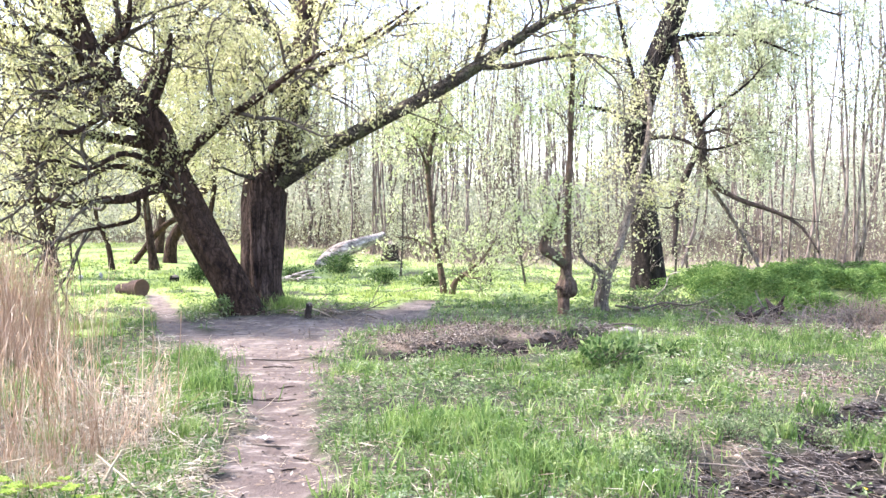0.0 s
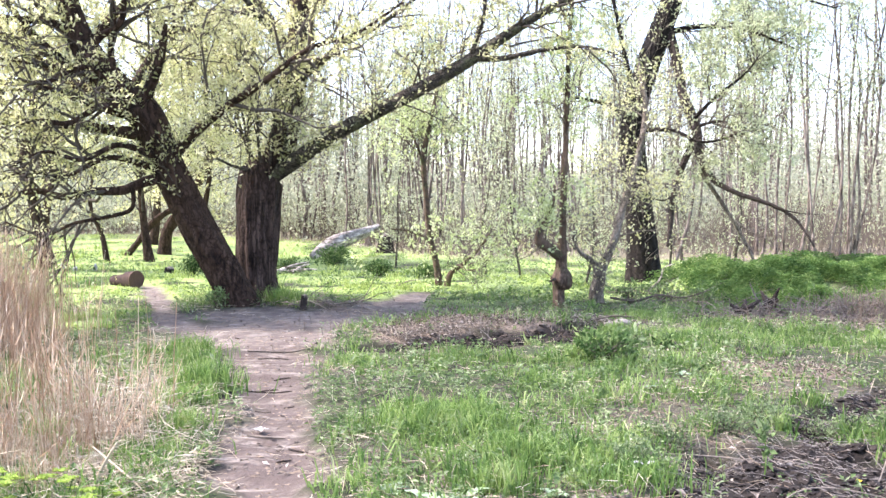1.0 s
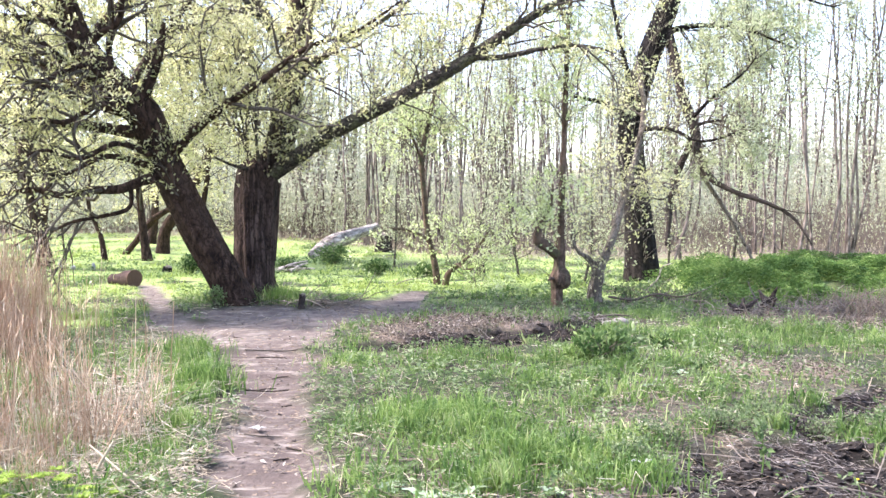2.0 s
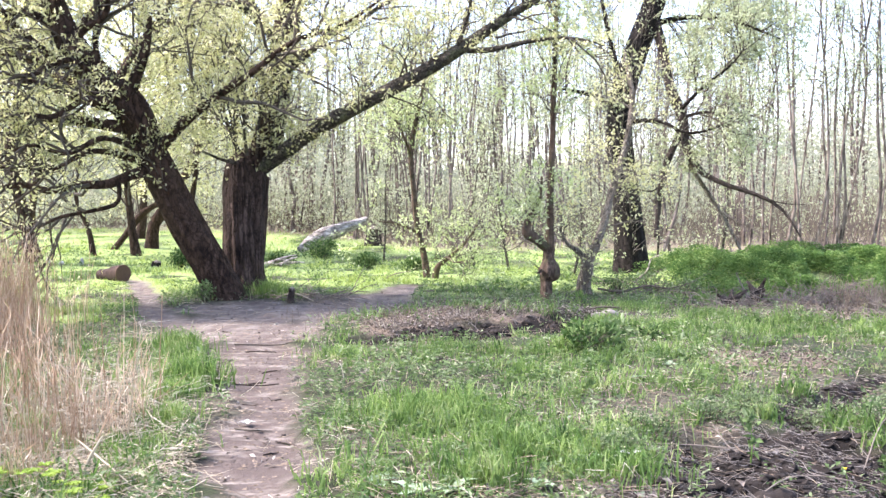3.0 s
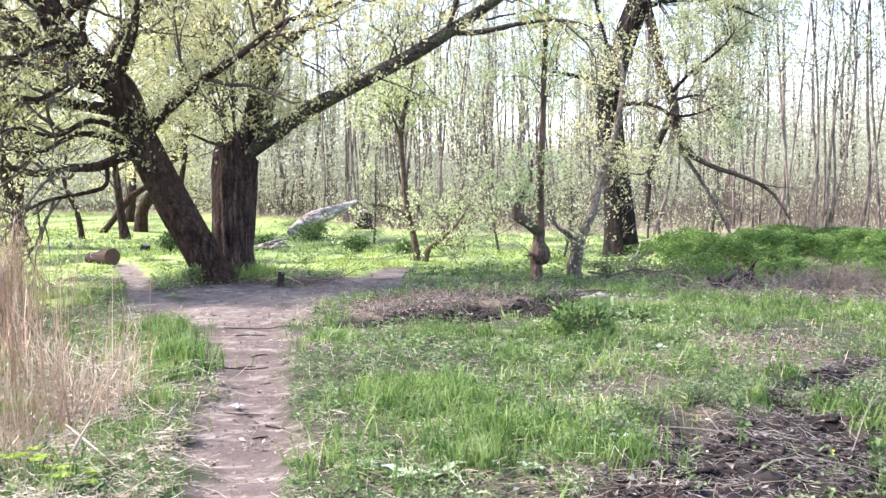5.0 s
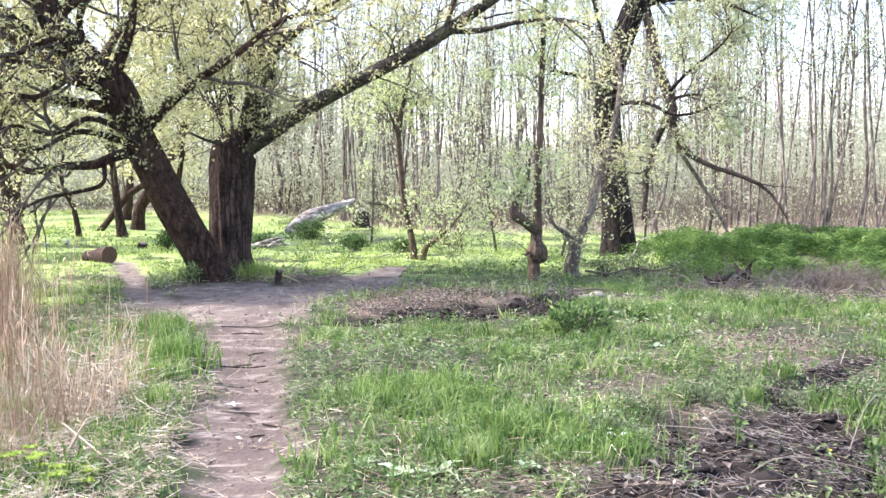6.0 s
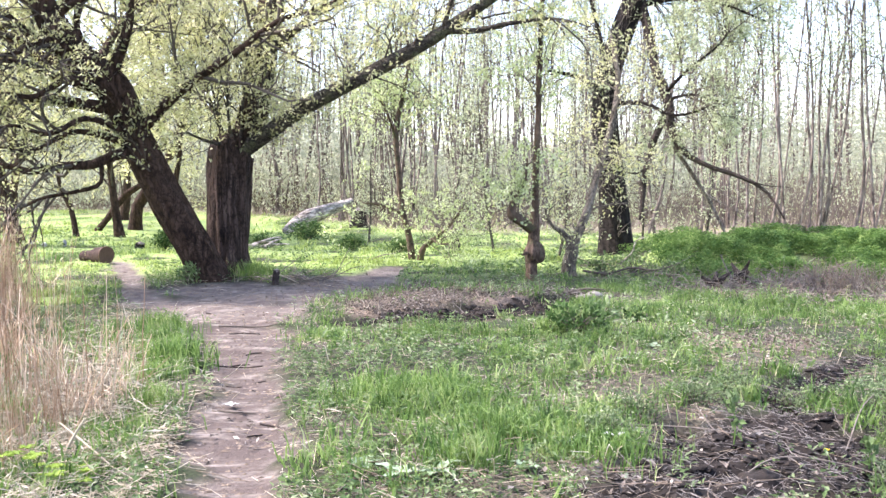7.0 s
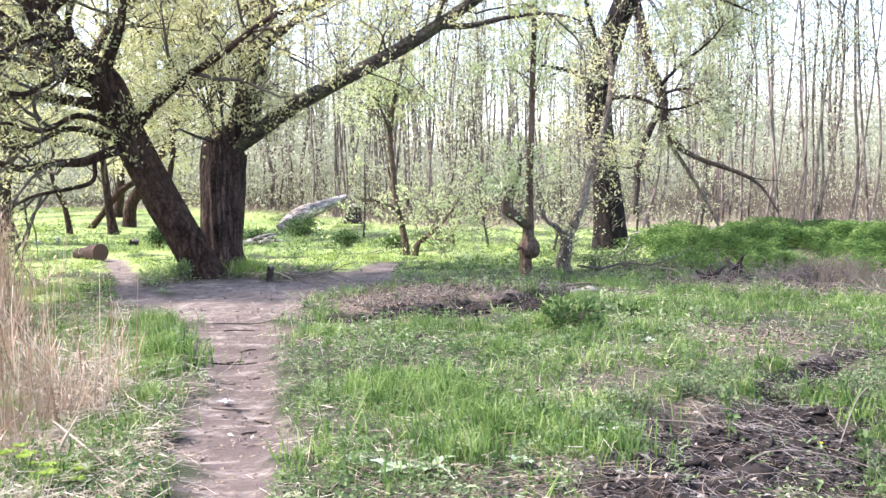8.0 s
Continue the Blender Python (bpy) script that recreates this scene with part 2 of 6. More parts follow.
def mesh_of(name, verts, quads=None, tris=None, flat=True):
    verts = np.asarray(verts, np.float32).reshape(-1, 3)
    quads = np.zeros((0, 4), np.int32) if quads is None else np.asarray(quads, np.int32).reshape(-1, 4)
    tris = np.zeros((0, 3), np.int32) if tris is None else np.asarray(tris, np.int32).reshape(-1, 3)
    me = bpy.data.meshes.new(name)
    me.vertices.add(len(verts))
    me.vertices.foreach_set("co", verts.ravel())
    loops = np.concatenate([quads.ravel(), tris.ravel()])
    me.loops.add(len(loops))
    me.loops.foreach_set("vertex_index", loops)
    me.polygons.add(len(quads) + len(tris))
    me.polygons.foreach_set("loop_start", np.concatenate([np.arange(len(quads)) * 4, len(quads) * 4 + np.arange(len(tris)) * 3]).astype(np.int32))
    me.polygons.foreach_set("use_smooth", np.full(len(quads) + len(tris), not flat))
    me.update(calc_edges=True)
    me.validate()
    return me


def thing(name, base, label, category, group="", kind=""):
    ob = new(name)
    ob.location = base
    return tagged(ob, label, category, group, kind)


def part(name, shape, material, parent, label=""):
    """One mesh object under a thing or a part; shape: vertices in the world, quads, tris, smooth."""
    verts, quads, tris, soft_ = shape
    base = Vector((0, 0, 0))
    up = parent
    while up is not None:
        base += up.location
        up = up.parent
    ob = new(name, mesh_of(name, np.asarray(verts).reshape(-1, 3) - np.array(base), quads, tris, not soft_))
    ob.data.materials.append(material)
    ob.parent = parent
    return tagged(ob, label)


def stuff(name, shape, material, label, category):
    verts, quads, tris, soft_ = shape
    ob = new(name, mesh_of(name, verts, quads, tris, not soft_))
    ob.data.materials.append(material)
    return tagged(ob, label, category, kind="stuff")


def join(*shapes):
    v, q, t, n = [], [], [], 0
    for verts, quads, tris, _ in shapes:
        verts = np.asarray(verts).reshape(-1, 3)
        v.append(verts)
        if quads is not None:
            q.append(np.asarray(quads).reshape(-1, 4) + n)
        if tris is not None:
            t.append(np.asarray(tris).reshape(-1, 3) + n)
        n += len(verts)
    return np.concatenate(v), np.concatenate(q) if q else None, np.concatenate(t) if t else None, shapes[0][3]


def resample(nodes, k):
    """Smooth curve of k points through nodes (x, y, z, radius)."""
    p = np.asarray(nodes, float)
    s = np.concatenate([[0], np.cumsum(np.linalg.norm(np.diff(p[:, :3], axis=0), axis=1))])
    m = np.gradient(p, s, axis=0)
    u = np.linspace(0, s[-1], k)
    i = np.clip(np.searchsorted(s, u, "right") - 1, 0, len(s) - 2)
    h = (s[i + 1] - s[i])[:, None]
    f = (u - s[i])[:, None] / h
    out = ((2 * f**3 - 3 * f**2 + 1) * p[i] + (f**3 - 2 * f**2 + f) * h * m[i] + (3 * f**2 - 2 * f**3) * p[i + 1] + (f**3 - f**2) * h * m[i + 1])
    out[:, 3] = np.maximum(out[:, 3], 0.003)
    return out


def tubes(P, R, sides, rough=0.0, freq=2.0, seed=1, cap=True, furrow=0.0):
    """n tubes at once: P (n, k, 3), R (n, k)."""
    P, R = np.asarray(P, float), np.asarray(R, float)
    n, k = R.shape
    T = unit(np.gradient(P, axis=1))
    mean = unit(P[:, -1] - P[:, 0])
    ref = np.where(np.abs(mean[:, 2:3]) < 0.8, [[0.0, 0.0, 1.0]], [[1.0, 0.13, 0.0]])
    N = unit(ref[:, None, :] - np.sum(ref[:, None, :] * T, -1, keepdims=True) * T)
    B = np.cross(T, N)
    a = np.arange(sides) / sides * 2 * np.pi
    r = R[:, :, None] * np.ones(sides)
    if rough:
        s = np.concatenate([np.zeros((n, 1)), np.cumsum(np.linalg.norm(np.diff(P, axis=1), axis=2), axis=1)], 1)[:, :, None]
        ca, sa = np.cos(a) * freq, np.sin(a) * freq
        r = r * (1 + rough * 2 * (vnoise(ca + s * 0.5 + 9, sa + s * 0.35 + 5, 1.0, seed) - 0.5) + rough * 0.9 * (vnoise(ca * 3 + s * 1.3, sa * 3 - s, 1.0, seed + 3) - 0.5))
        if furrow:
            n_ = vnoise(ca * 2.6 + s * 1.1 + 31, sa * 2.6 + s * 0.9 + 17, 1.0, seed + 5) + 0.4 * vnoise(ca * 7 + s * 1.2, sa * 7 + s * 0.8, 1.0, seed + 6)
            r = r * (1 - furrow * smooth(0.75, 0.35, n_))
    V = P[:, :, None, :] + r[..., None] * (np.cos(a)[:, None] * N[:, :, None, :] + np.sin(a)[:, None] * B[:, :, None, :])
    V = V.reshape(-1, 3)
    i, j, c = np.meshgrid(np.arange(n), np.arange(k - 1), np.arange(sides), indexing="ij")
    c2 = (c + 1) % sides
    row = (i * k + j) * sides
    quads = np.stack([row + c, row + c2, row + sides + c2, row + sides + c], -1).reshape(-1, 4)
    tris = None
    if cap:
        tips = len(V) + np.arange(n)
        V = np.concatenate([V, P[:, -1] + T[:, -1] * R[:, -1:] * 0.5])
        c = np.arange(sides)
        row = ((np.arange(n) * k + k - 1) * sides)[:, None]
        tris = np.stack([row + c, row + (c + 1) % sides, np.repeat(tips[:, None], sides, 1)], -1).reshape(-1, 3)
    return V, quads, tris, True


def grow(P, R, count, length, thick, rng, angle=(35, 75), lift=0.15, sag=0.0, wobble=0.25, k=6, low=0.15):
    """Side shoots of the tubes P, R: count of them, each k points long."""
    n, kp = R.shape
    w = np.linalg.norm(np.diff(P, axis=1), axis=2).sum(1)
    idx = rng.choice(n, count, p=w / w.sum())
    t = rng.uniform(low, 1, count) * (kp - 1.001)
    i = t.astype(int)
    f = (t - i)[:, None]
    p0 = P[idx, i] * (1 - f) + P[idx, i + 1] * f
    d = unit(P[idx, i + 1] - P[idx, i])
    q = unit(np.cross(d, rng.normal(size=(count, 3))))
    ang = np.radians(rng.uniform(*angle, count))[:, None]
    d = unit(np.cos(ang) * d + np.sin(ang) * q + np.array([0, 0, lift]))
    L = rng.uniform(*length, count)[:, None] * (1.15 - 0.6 * (t / kp))[:, None]
    out = [p0]
    for j in range(k - 1):
        p0 = p0 + d * L / (k - 1)
        out.append(p0)
        d = unit(d + wobble * rng.normal(size=(count, 3)) + np.array([0, 0, -sag]))
    r0 = np.minimum(thick * rng.uniform(0.6, 1.2, count), R[idx, i] * 0.75)
    return np.stack(out, 1), r0[:, None] * np.linspace(1, 0.3, k)


def leaf_quads(p, d, n, l, w, fold=0.25):
    """Leaves as folded lozenges: foot p, way d, about the normal n."""
    s = unit(np.cross(d, n))
    n = np.cross(s, d)
    l, w = l[:, None], w[:, None]
    mid = p + d * l * 0.45
    V = np.stack([p, mid + s * w / 2 + n * w * fold, p + d * l, mid - s * w / 2 + n * w * fold], 1)
    return V.reshape(-1, 3), np.arange(len(p) * 4).reshape(-1, 4), None, False


def foliage(P, per, l, w, rng, spread=0.05, up=0.2, low=0.2):
    n, k, _ = P.shape
    idx = np.repeat(np.arange(n), per)
    t = np.array([0.4, 0.7, 1.0, 1.0])[rng.integers(0, 4, len(idx))] + rng.normal(0, 0.035, len(idx))
    t = np.clip(t, low, 1) * (k - 1.001)
    i = t.astype(int)
    f = (t - i)[:, None]
    p = P[idx, i] * (1 - f) + P[idx, i + 1] * f + rng.normal(size=(len(idx), 3)) * spread
    d = unit(unit(P[idx, i + 1] - P[idx, i]) * 0.5 + rng.normal(size=(len(idx), 3)) * 0.6 + np.array([0, 0, up]))
    nn = unit(rng.normal(size=(len(idx), 3)) + np.array([0, 0, 0.6]))
    return leaf_quads(p, d, nn, rng.uniform(*l, len(idx)), rng.uniform(*w, len(idx)))


# ---- the lie of the land ----
def near_line(x, y, line):
    best = np.full(np.shape(x), 1e9)
    for (ax, ay, aw), (bx, by, bw) in zip(line, line[1:]):
        dx, dy = bx - ax, by - ay
        t = np.clip(((x - ax) * dx + (y - ay) * dy) / (dx * dx + dy * dy), 0, 1)
        best = np.minimum(best, np.hypot(x - ax - t * dx, y - ay - t * dy) / (aw + t * (bw - aw)))
    return best


TRAIL = [(-0.3, -9.0, 0.28), (-0.75, 3.0, 0.30), (-0.98, 5.8, 0.33), (-1.16, 7.1, 0.36), (-1.46, 8.9, 0.44), (-1.88, 11.1, 0.60), (-2.2, 12.8, 0.72), (-2.5, 14.2, 0.95), (-2.8, 16.2, 1.1)]
TRAIL_BACK = [(-2.6, 14.6, 1.1), (-1.8, 15.6, 1.15), (-1.25, 17.4, 0.85), (-0.7, 19.5, 0.55), (-0.3, 21.3, 0.3)]
TRAIL_SIDE = [(-2.7, 15.2, 1.0), (-3.5, 14.7, 0.7), (-4.2, 15.4, 0.25), (-4.9, 17.7, 0.17), (-5.7, 20.3, 0.3), (-6.4, 22.3, 0.32), (-6.9, 23.4, 0.1)]
DITCH = [(-0.75, 11.95, 0.30), (0.45, 12.45, 0.42), (1.7, 13.3, 0.34), (2.5, 14.3, 0.24)]
MIRE = [(4.4, 9.3, 0.24), (3.3, 8.2, 0.28), (2.75, 7.4, 0.36), (2.6, 6.5, 0.8), (2.2, 5.8, 0.9), (1.6, 5.4, 0.63), (1.5, 4.6, 0.6)]
SCRAPE = [(4.5, 16.7, 0.2), (5.1, 16.0, 0.45), (6.1, 15.4, 0.38), (6.9, 14.9, 0.2)]
# eroded soil along the bank foot, the bank's shade painted in as dark mud
FOOT = [(4.7, 18.2, 0.1), (5.6, 17.7, 0.3), (7.0, 17.5, 0.35), (9.0, 17.6, 0.35)]


def trail_at(x, y):
    wob = 0.9 * (vnoise(x, y, 0.7, 5) - 0.5) + 0.7 * (vnoise(x, y, 0.2, 6) - 0.5)
    d = np.minimum(near_line(x, y, TRAIL), np.minimum(near_line(x, y, TRAIL_BACK), near_line(x, y, TRAIL_SIDE)))
    return 1 - smooth(0.7, 1.3, d + wob)


def worn_at(x, y):
    """Thin grass on both sides of the path."""
    wob = 1.2 * (vnoise(x, y, 0.6, 15) - 0.5)
    return 1 - smooth(1.0, 2.7, near_line(x, y, TRAIL) + wob)


def mud_at(x, y):
    wob = 0.9 * (vnoise(x, y, 0.6, 8) - 0.5) + 0.5 * (vnoise(x, y, 0.2, 9) - 0.5)
    return np.maximum(np.maximum(1 - smooth(0.6, 1.2, near_line(x, y, DITCH) + wob), np.maximum(1 - smooth(0.3, 1.2, near_line(x, y, SCRAPE) + 1.6 * wob), 0.8 * (1 - smooth(0.3, 1.1, near_line(x, y, FOOT) + 1.8 * wob)))), 1 - smooth(0.55, 1.15, near_line(x, y, MIRE) + wob * np.where(y > 7, 1.5, 1.2)))


def blob(x, y, cx, cy, rx, ry):
    return np.exp(-((x - cx) / rx) ** 2 - ((y - cy) / ry) ** 2)


def wood_at(x, y):
    """The floor of the wood: past the meadow."""
    edge = 40 + 20 * smooth(2, -8, x) - 4 * smooth(5, 12, x) + 4 * (vnoise(x, y, 7, 31) - 0.5)
    return smooth(edge - 1.5, edge + 1.5, y)


def thatch_at(x, y):
    """Open patches of dead grass in the meadow."""
    v = 0.65 * vnoise(x, y * 0.7, 0.9, 45) + 0.35 * vnoise(x, y * 0.7, 0.3, 46)
    return 0.75 * smooth(0.53, 0.66, v) * smooth(24, 17, y)


def reedy(x, y):
    return np.maximum(blob(x, y, -5.8, 11.5, 1.0, 1.6), 0.3 * blob(x, y, -3.2, 7.2, 0.9, 1.3))


def litter_at(x, y):
    wob = 0.7 * (vnoise(x, y, 1.1, 12) - 0.5) + 0.5 * (vnoise(x, y, 0.35, 13) - 0.5)
    v = np.maximum(np.maximum(blob(x, y, -0.15, 13.5, 1.0, 2.0), blob(x, y, 1.2, 13.4, 1.2, 0.7)), blob(x, y, 3.6, 10.4, 0.9, 0.8))
    v = np.maximum(v, blob(x, y, 6.0, 15.5, 1.9, 1.5) * (0.45 + 0.9 * vnoise(x, y, 0.6, 92)))
    v = np.maximum(v, 0.45 * blob(x, y, -2.9, 6.6, 1.6, 1.6))
    v = np.maximum(v, 0.6 * blob(x, y, 2.2, 6.4, 1.7, 1.3))
    v = np.maximum(v, 0.5 * blob(x, y, 1.0, 5.8, 0.7, 0.6))
    v = np.maximum(v, 0.75 * blob(x, y, 0.2, 11.2, 1.1, 0.35))
    v = np.maximum(v, 0.72 * blob(x, y, -0.2, 16.2, 0.8, 1.6))
    v = np.maximum(v, 0.7 * blob(x, y, 1.3, 7.4, 0.9, 0.5))
    return np.maximum(smooth(0.42, 0.75, v + wob * 0.6), wood_at(x, y) * 0.85)


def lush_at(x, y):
    """Close fresh sward at the back of the clearing, sunlight painted into its colour."""
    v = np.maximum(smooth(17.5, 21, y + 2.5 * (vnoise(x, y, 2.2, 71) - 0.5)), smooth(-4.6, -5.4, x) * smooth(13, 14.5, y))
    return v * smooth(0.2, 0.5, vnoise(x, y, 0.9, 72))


def dry_lit_at(x, y):
    """Dusty trodden earth where the paths meet, light painted into it against crown shade."""
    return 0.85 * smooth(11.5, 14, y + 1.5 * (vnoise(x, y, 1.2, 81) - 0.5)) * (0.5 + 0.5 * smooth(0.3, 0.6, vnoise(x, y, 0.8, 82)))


def ground_z(x, y):
    x, y = np.asarray(x, float), np.asarray(y, float)
    z = 0.10 * (vnoise(x, y, 5.0, 1) - 0.5) + 0.05 * (vnoise(x, y, 1.6, 2) - 0.5) + 0.025 * (vnoise(x, y, 0.45, 3) - 0.5)
    ridge = smooth(4.9, 5.9, x) * smooth(18.0, 20.0, y - 0.03 * x + 0.8 * (vnoise(x, y, 1.3, 20) - 0.5)) * smooth(27, 23, y)
    z = z + 0.33 * ridge * (0.95 + 0.1 * vnoise(x, y, 2.2, 4))
    z = z + 0.15 * smooth(-0.12, 0.22, y - 11.9 - 0.42 * (x + 0.6)) * blob(x, y, 0.95, 13.4, 1.35, 1.8) + 0.05 * blob(x, y, -3.0, 17.4, 1.7, 1.2)
    z = z + trail_at(x, y) * (0.085 * (vnoise(x * 0.3, y + 0.15 * x, 0.26, 17) - 0.5) + 0.04 * (vnoise(x * 0.45, y - 0.1 * x, 0.11, 21) - 0.5)) + 0.15 * mud_at(x, y) * (vnoise(x, y, 0.2, 18) - 0.5)
    z = z - 0.04 * trail_at(x, y) - 0.11 * mud_at(x, y) * (0.3 + vnoise(x, y, 0.35, 7))
    z = z + 0.35 * smooth(30, 70, y) + 0.3 * smooth(-6, -12, x) * smooth(20, 32, y)
    z = z + 9.0 * smooth(115, 165, y) * (0.75 + 0.5 * vnoise(x, y, 28, 19))
    return z + 2.5 * (vnoise(x, y, 140, 14) - 0.5) * smooth(90, 300, np.hypot(x, y))


def axis(lo, hi, step, reach):
    core = np.arange(lo, hi, step)
    out, v, s = [], hi, step
    while v < reach:
        out.append(v)
        s *= 1.22
        v += s
    below, v, s = [], lo - step, step
    while v > -reach:
        below.append(v)
        s *= 1.22
        v -= s
    return np.concatenate([below[::-1], core, out])


def build_ground():
    xs, ys = axis(-8, 9, 0.085, 1800), axis(4, 25, 0.08, 1800)
    ys = np.concatenate([ys[ys < -6], np.arange(-6, 4, 0.2), ys[ys >= 4]])
    X, Y = np.meshgrid(xs, ys, indexing="ij")
    V = np.stack([X, Y, ground_z(X, Y)], -1).reshape(-1, 3)
    i, j = np.meshgrid(np.arange(len(xs) - 1), np.arange(len(ys) - 1), indexing="ij")
    a = i * len(ys) + j
    Q = np.stack([a, a + len(ys), a + len(ys) + 1, a + 1], -1).reshape(-1, 4)
    ob = new("ground", mesh_of("ground", V, Q, None, False))
    # dry also carries the light painted into the trail under the crowns
    for name, f in (("trail", trail_at), ("mud", mud_at), ("litter", litter_at), ("lush", lush_at), ("dry", dry_lit_at), ("thatch", thatch_at)):
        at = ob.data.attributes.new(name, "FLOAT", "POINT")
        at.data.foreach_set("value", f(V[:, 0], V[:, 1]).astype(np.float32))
    ob.data.materials.append(M_GROUND)
    tagged(ob, "grassy woodland clearing with a trodden sandy footpath", "ground", kind="structure")


build_ground()


# ---- trees ----
def thinned(shape, bare, rng):
    """Leaves below a height, on one side of x, made fewer: bare = (x, z, share that stays)."""
    V = np.asarray(shape[0]).reshape(-1, 4, 3)
    low = (V[:, 0, 0] < bare[0]) & (V[:, 0, 2] < bare[1])
    V = V[~low | (rng.random(len(V)) < bare[2])]
    return V.reshape(-1, 3), np.arange(len(V) * 4).reshape(-1, 4), None, False


class Tree:
    def __init__(self, name, base, label, bark, leaf, seed, category="tree", group=""):
        self.base, self.bark, self.leaf = base, bark, leaf
        self.rng = np.random.default_rng(seed)
        self.seed = seed
        self.ob = thing(name, base, label, category, group)
        self.P, self.R = [], []

    def trunk(self, nodes, sides=40, k=40, rough=0.07, freq=2.6, label="", name="trunk", buttress=0.0, furrow=0.0):
        c = resample(nodes, k)
        v, q, t, s = tubes(c[None, :, :3], c[None, :, 3], sides, rough, freq, self.seed, furrow=furrow)
        if buttress:
            low = np.clip(1 - (v[:, 2] - nodes[0][2]) / 0.7, 0, 1) ** 2
            ang = np.arctan2(v[:, 1] - nodes[0][1], v[:, 0] - nodes[0][0])
            v[:, :2] += (v[:, :2] - np.array(nodes[0][:2])) * (low * buttress * (0.6 + 0.6 * np.sin(ang * 5 + self.seed)))[:, None]
        part(name, (v, q, t, s), self.bark, self.ob, label)
        return self

    def limb(self, nodes, sides=14, bark=None, rough=0.08, name="limb", twiggy=True, label=""):
        c = resample(nodes, 22)
        part(name, tubes(c[None, :, :3], c[None, :, 3], sides, rough, 1.6, self.seed + len(self.P)), bark or self.bark, self.ob, label)
        if twiggy:
            c = resample(nodes, 12)
            self.P.append(c[:, :3])
            self.R.append(c[:, 3])
        return self

    def twigs(self, levels, leaves, l=(0.04, 0.08), w=(0.016, 0.028), bark=None, spread=0.03, low=0.12, sag=0.03, lift=0.15, wobble=0.25, shoots_on_limbs=0, bare=None):
        """levels: (count, length, thickness); leaves: leaves on each shoot of the last two levels."""
        P, R = np.stack(self.P), np.stack(self.R)
        shoots, last = [], []
        for n, (count, length, thick) in enumerate(levels):
            P, R = grow(P, R, count, length, thick, self.rng, lift=lift, sag=sag, low=low if n == 0 else 0.2, wobble=wobble, k=6 if n == 0 else 4)
            shoots.append(tubes(P, R, 4 if n == 0 else 3, cap=False))
            last.append(P)
        crown = self.ob
        if leaves:
            sets = [foliage(P, leaves, l, w, self.rng, spread) for P in last[-2:]]
            if shoots_on_limbs:
                P, R = grow(np.stack(self.P), np.stack(self.R), shoots_on_limbs, (0.15, 0.5), 0.005, self.rng, lift=0.3, low=0.05)
                sets.append(foliage(P, leaves, l, w, self.rng, spread))
            if bare:
                sets = [thinned(shape, bare, self.rng) for shape in sets]
            crown = part("crown", join(*sets), self.leaf, self.ob, "loose crown of young yellow-green leaves")
        tagged(part("twigwork", join(*shoots), bark or M_TWIG, crown), kind="stuff")
        return self


def head_shoots(tree, picks, count, leaves=8):
    """Short leafy shoots out of the bark round the head of a willow."""
    P = np.stack([resample([tuple(a) + (0.1,) for a in tree.P[i][lo:hi]], 8)[:, :3] for i, lo, hi in picks])
    Q, R = grow(P, np.full(P.shape[:2], 0.1), count, (0.25, 0.75), 0.006, tree.rng, lift=0.35, low=0.0, k=4)
    tagged(part("twigwork", tubes(Q, R, 3, cap=False), M_TWIG, tree.ob), kind="stuff")
    part("foliage", foliage(Q, leaves, (0.05, 0.11), (0.024, 0.042), tree.rng, 0.03), tree.leaf, tree.ob)


def foot(x, y, r, sink=0.12):
    return (x, y, float(ground_z(x, y)) - sink, r)


# the old leaning willow
lean = Tree("willow_tree", (-3.5, 17.6, 0), "old leaning willow with dark bark and fresh leaves", M_RED, M_LEAF, 21)
lean.trunk([foot(-3.42, 17.6, 0.36), (-3.53, 17.57, 0.2, 0.315), (-3.75, 17.5, 0.66, 0.30), (-4.15, 17.4, 1.4, 0.30), (-4.48, 17.3, 2.09, 0.293), (-4.74, 17.2, 2.71, 0.272), (-5.0, 17.0, 3.37, 0.28), (-5.22, 16.9, 3.6, 0.27)], 80, 80, 0.08, 2.2, buttress=0.12, furrow=0.07)
lean.limb([(-5.1, 16.95, 3.45, 0.27), (-5.6, 16.86, 3.97, 0.251), (-5.91, 16.83, 4.43, 0.227), (-6.15, 16.79, 5.09, 0.182), (-6.32, 16.76, 5.93, 0.142), (-6.6, 16.72, 7.04, 0.066), (-6.79, 16.65, 8.39, 0.031)], 20)
lean.limb([(-5.07, 17, 3.3, 0.12), (-4.85, 16.86, 3.74, 0.1), (-4.61, 16.79, 4.38, 0.071), (-4.54, 16.76, 4.8, 0.036)])
lean.limb([(-4.58, 17.2, 2.60, 0.107), (-4.16, 17.0, 2.99, 0.092), (-3.5, 16.6, 3.42, 0.072), (-2.86, 16.2, 3.74, 0.055), (-1.99, 15.8, 4.26, 0.038), (-1.26, 15.5, 4.43, 0.026), (-0.55, 15.3, 4.86, 0.017)])
lean.limb([(-4.62, 17.3, 2.3, 0.115), (-4.95, 16.95, 2.2, 0.088), (-5.25, 16.86, 2.06, 0.08), (-5.79, 16.72, 2.02, 0.066), (-6.2, 16.6, 1.93, 0.058), (-6.6, 16.55, 2.03, 0.052), (-7.06, 16.45, 1.95, 0.045), (-7.83, 16.3, 2.12, 0.03)])
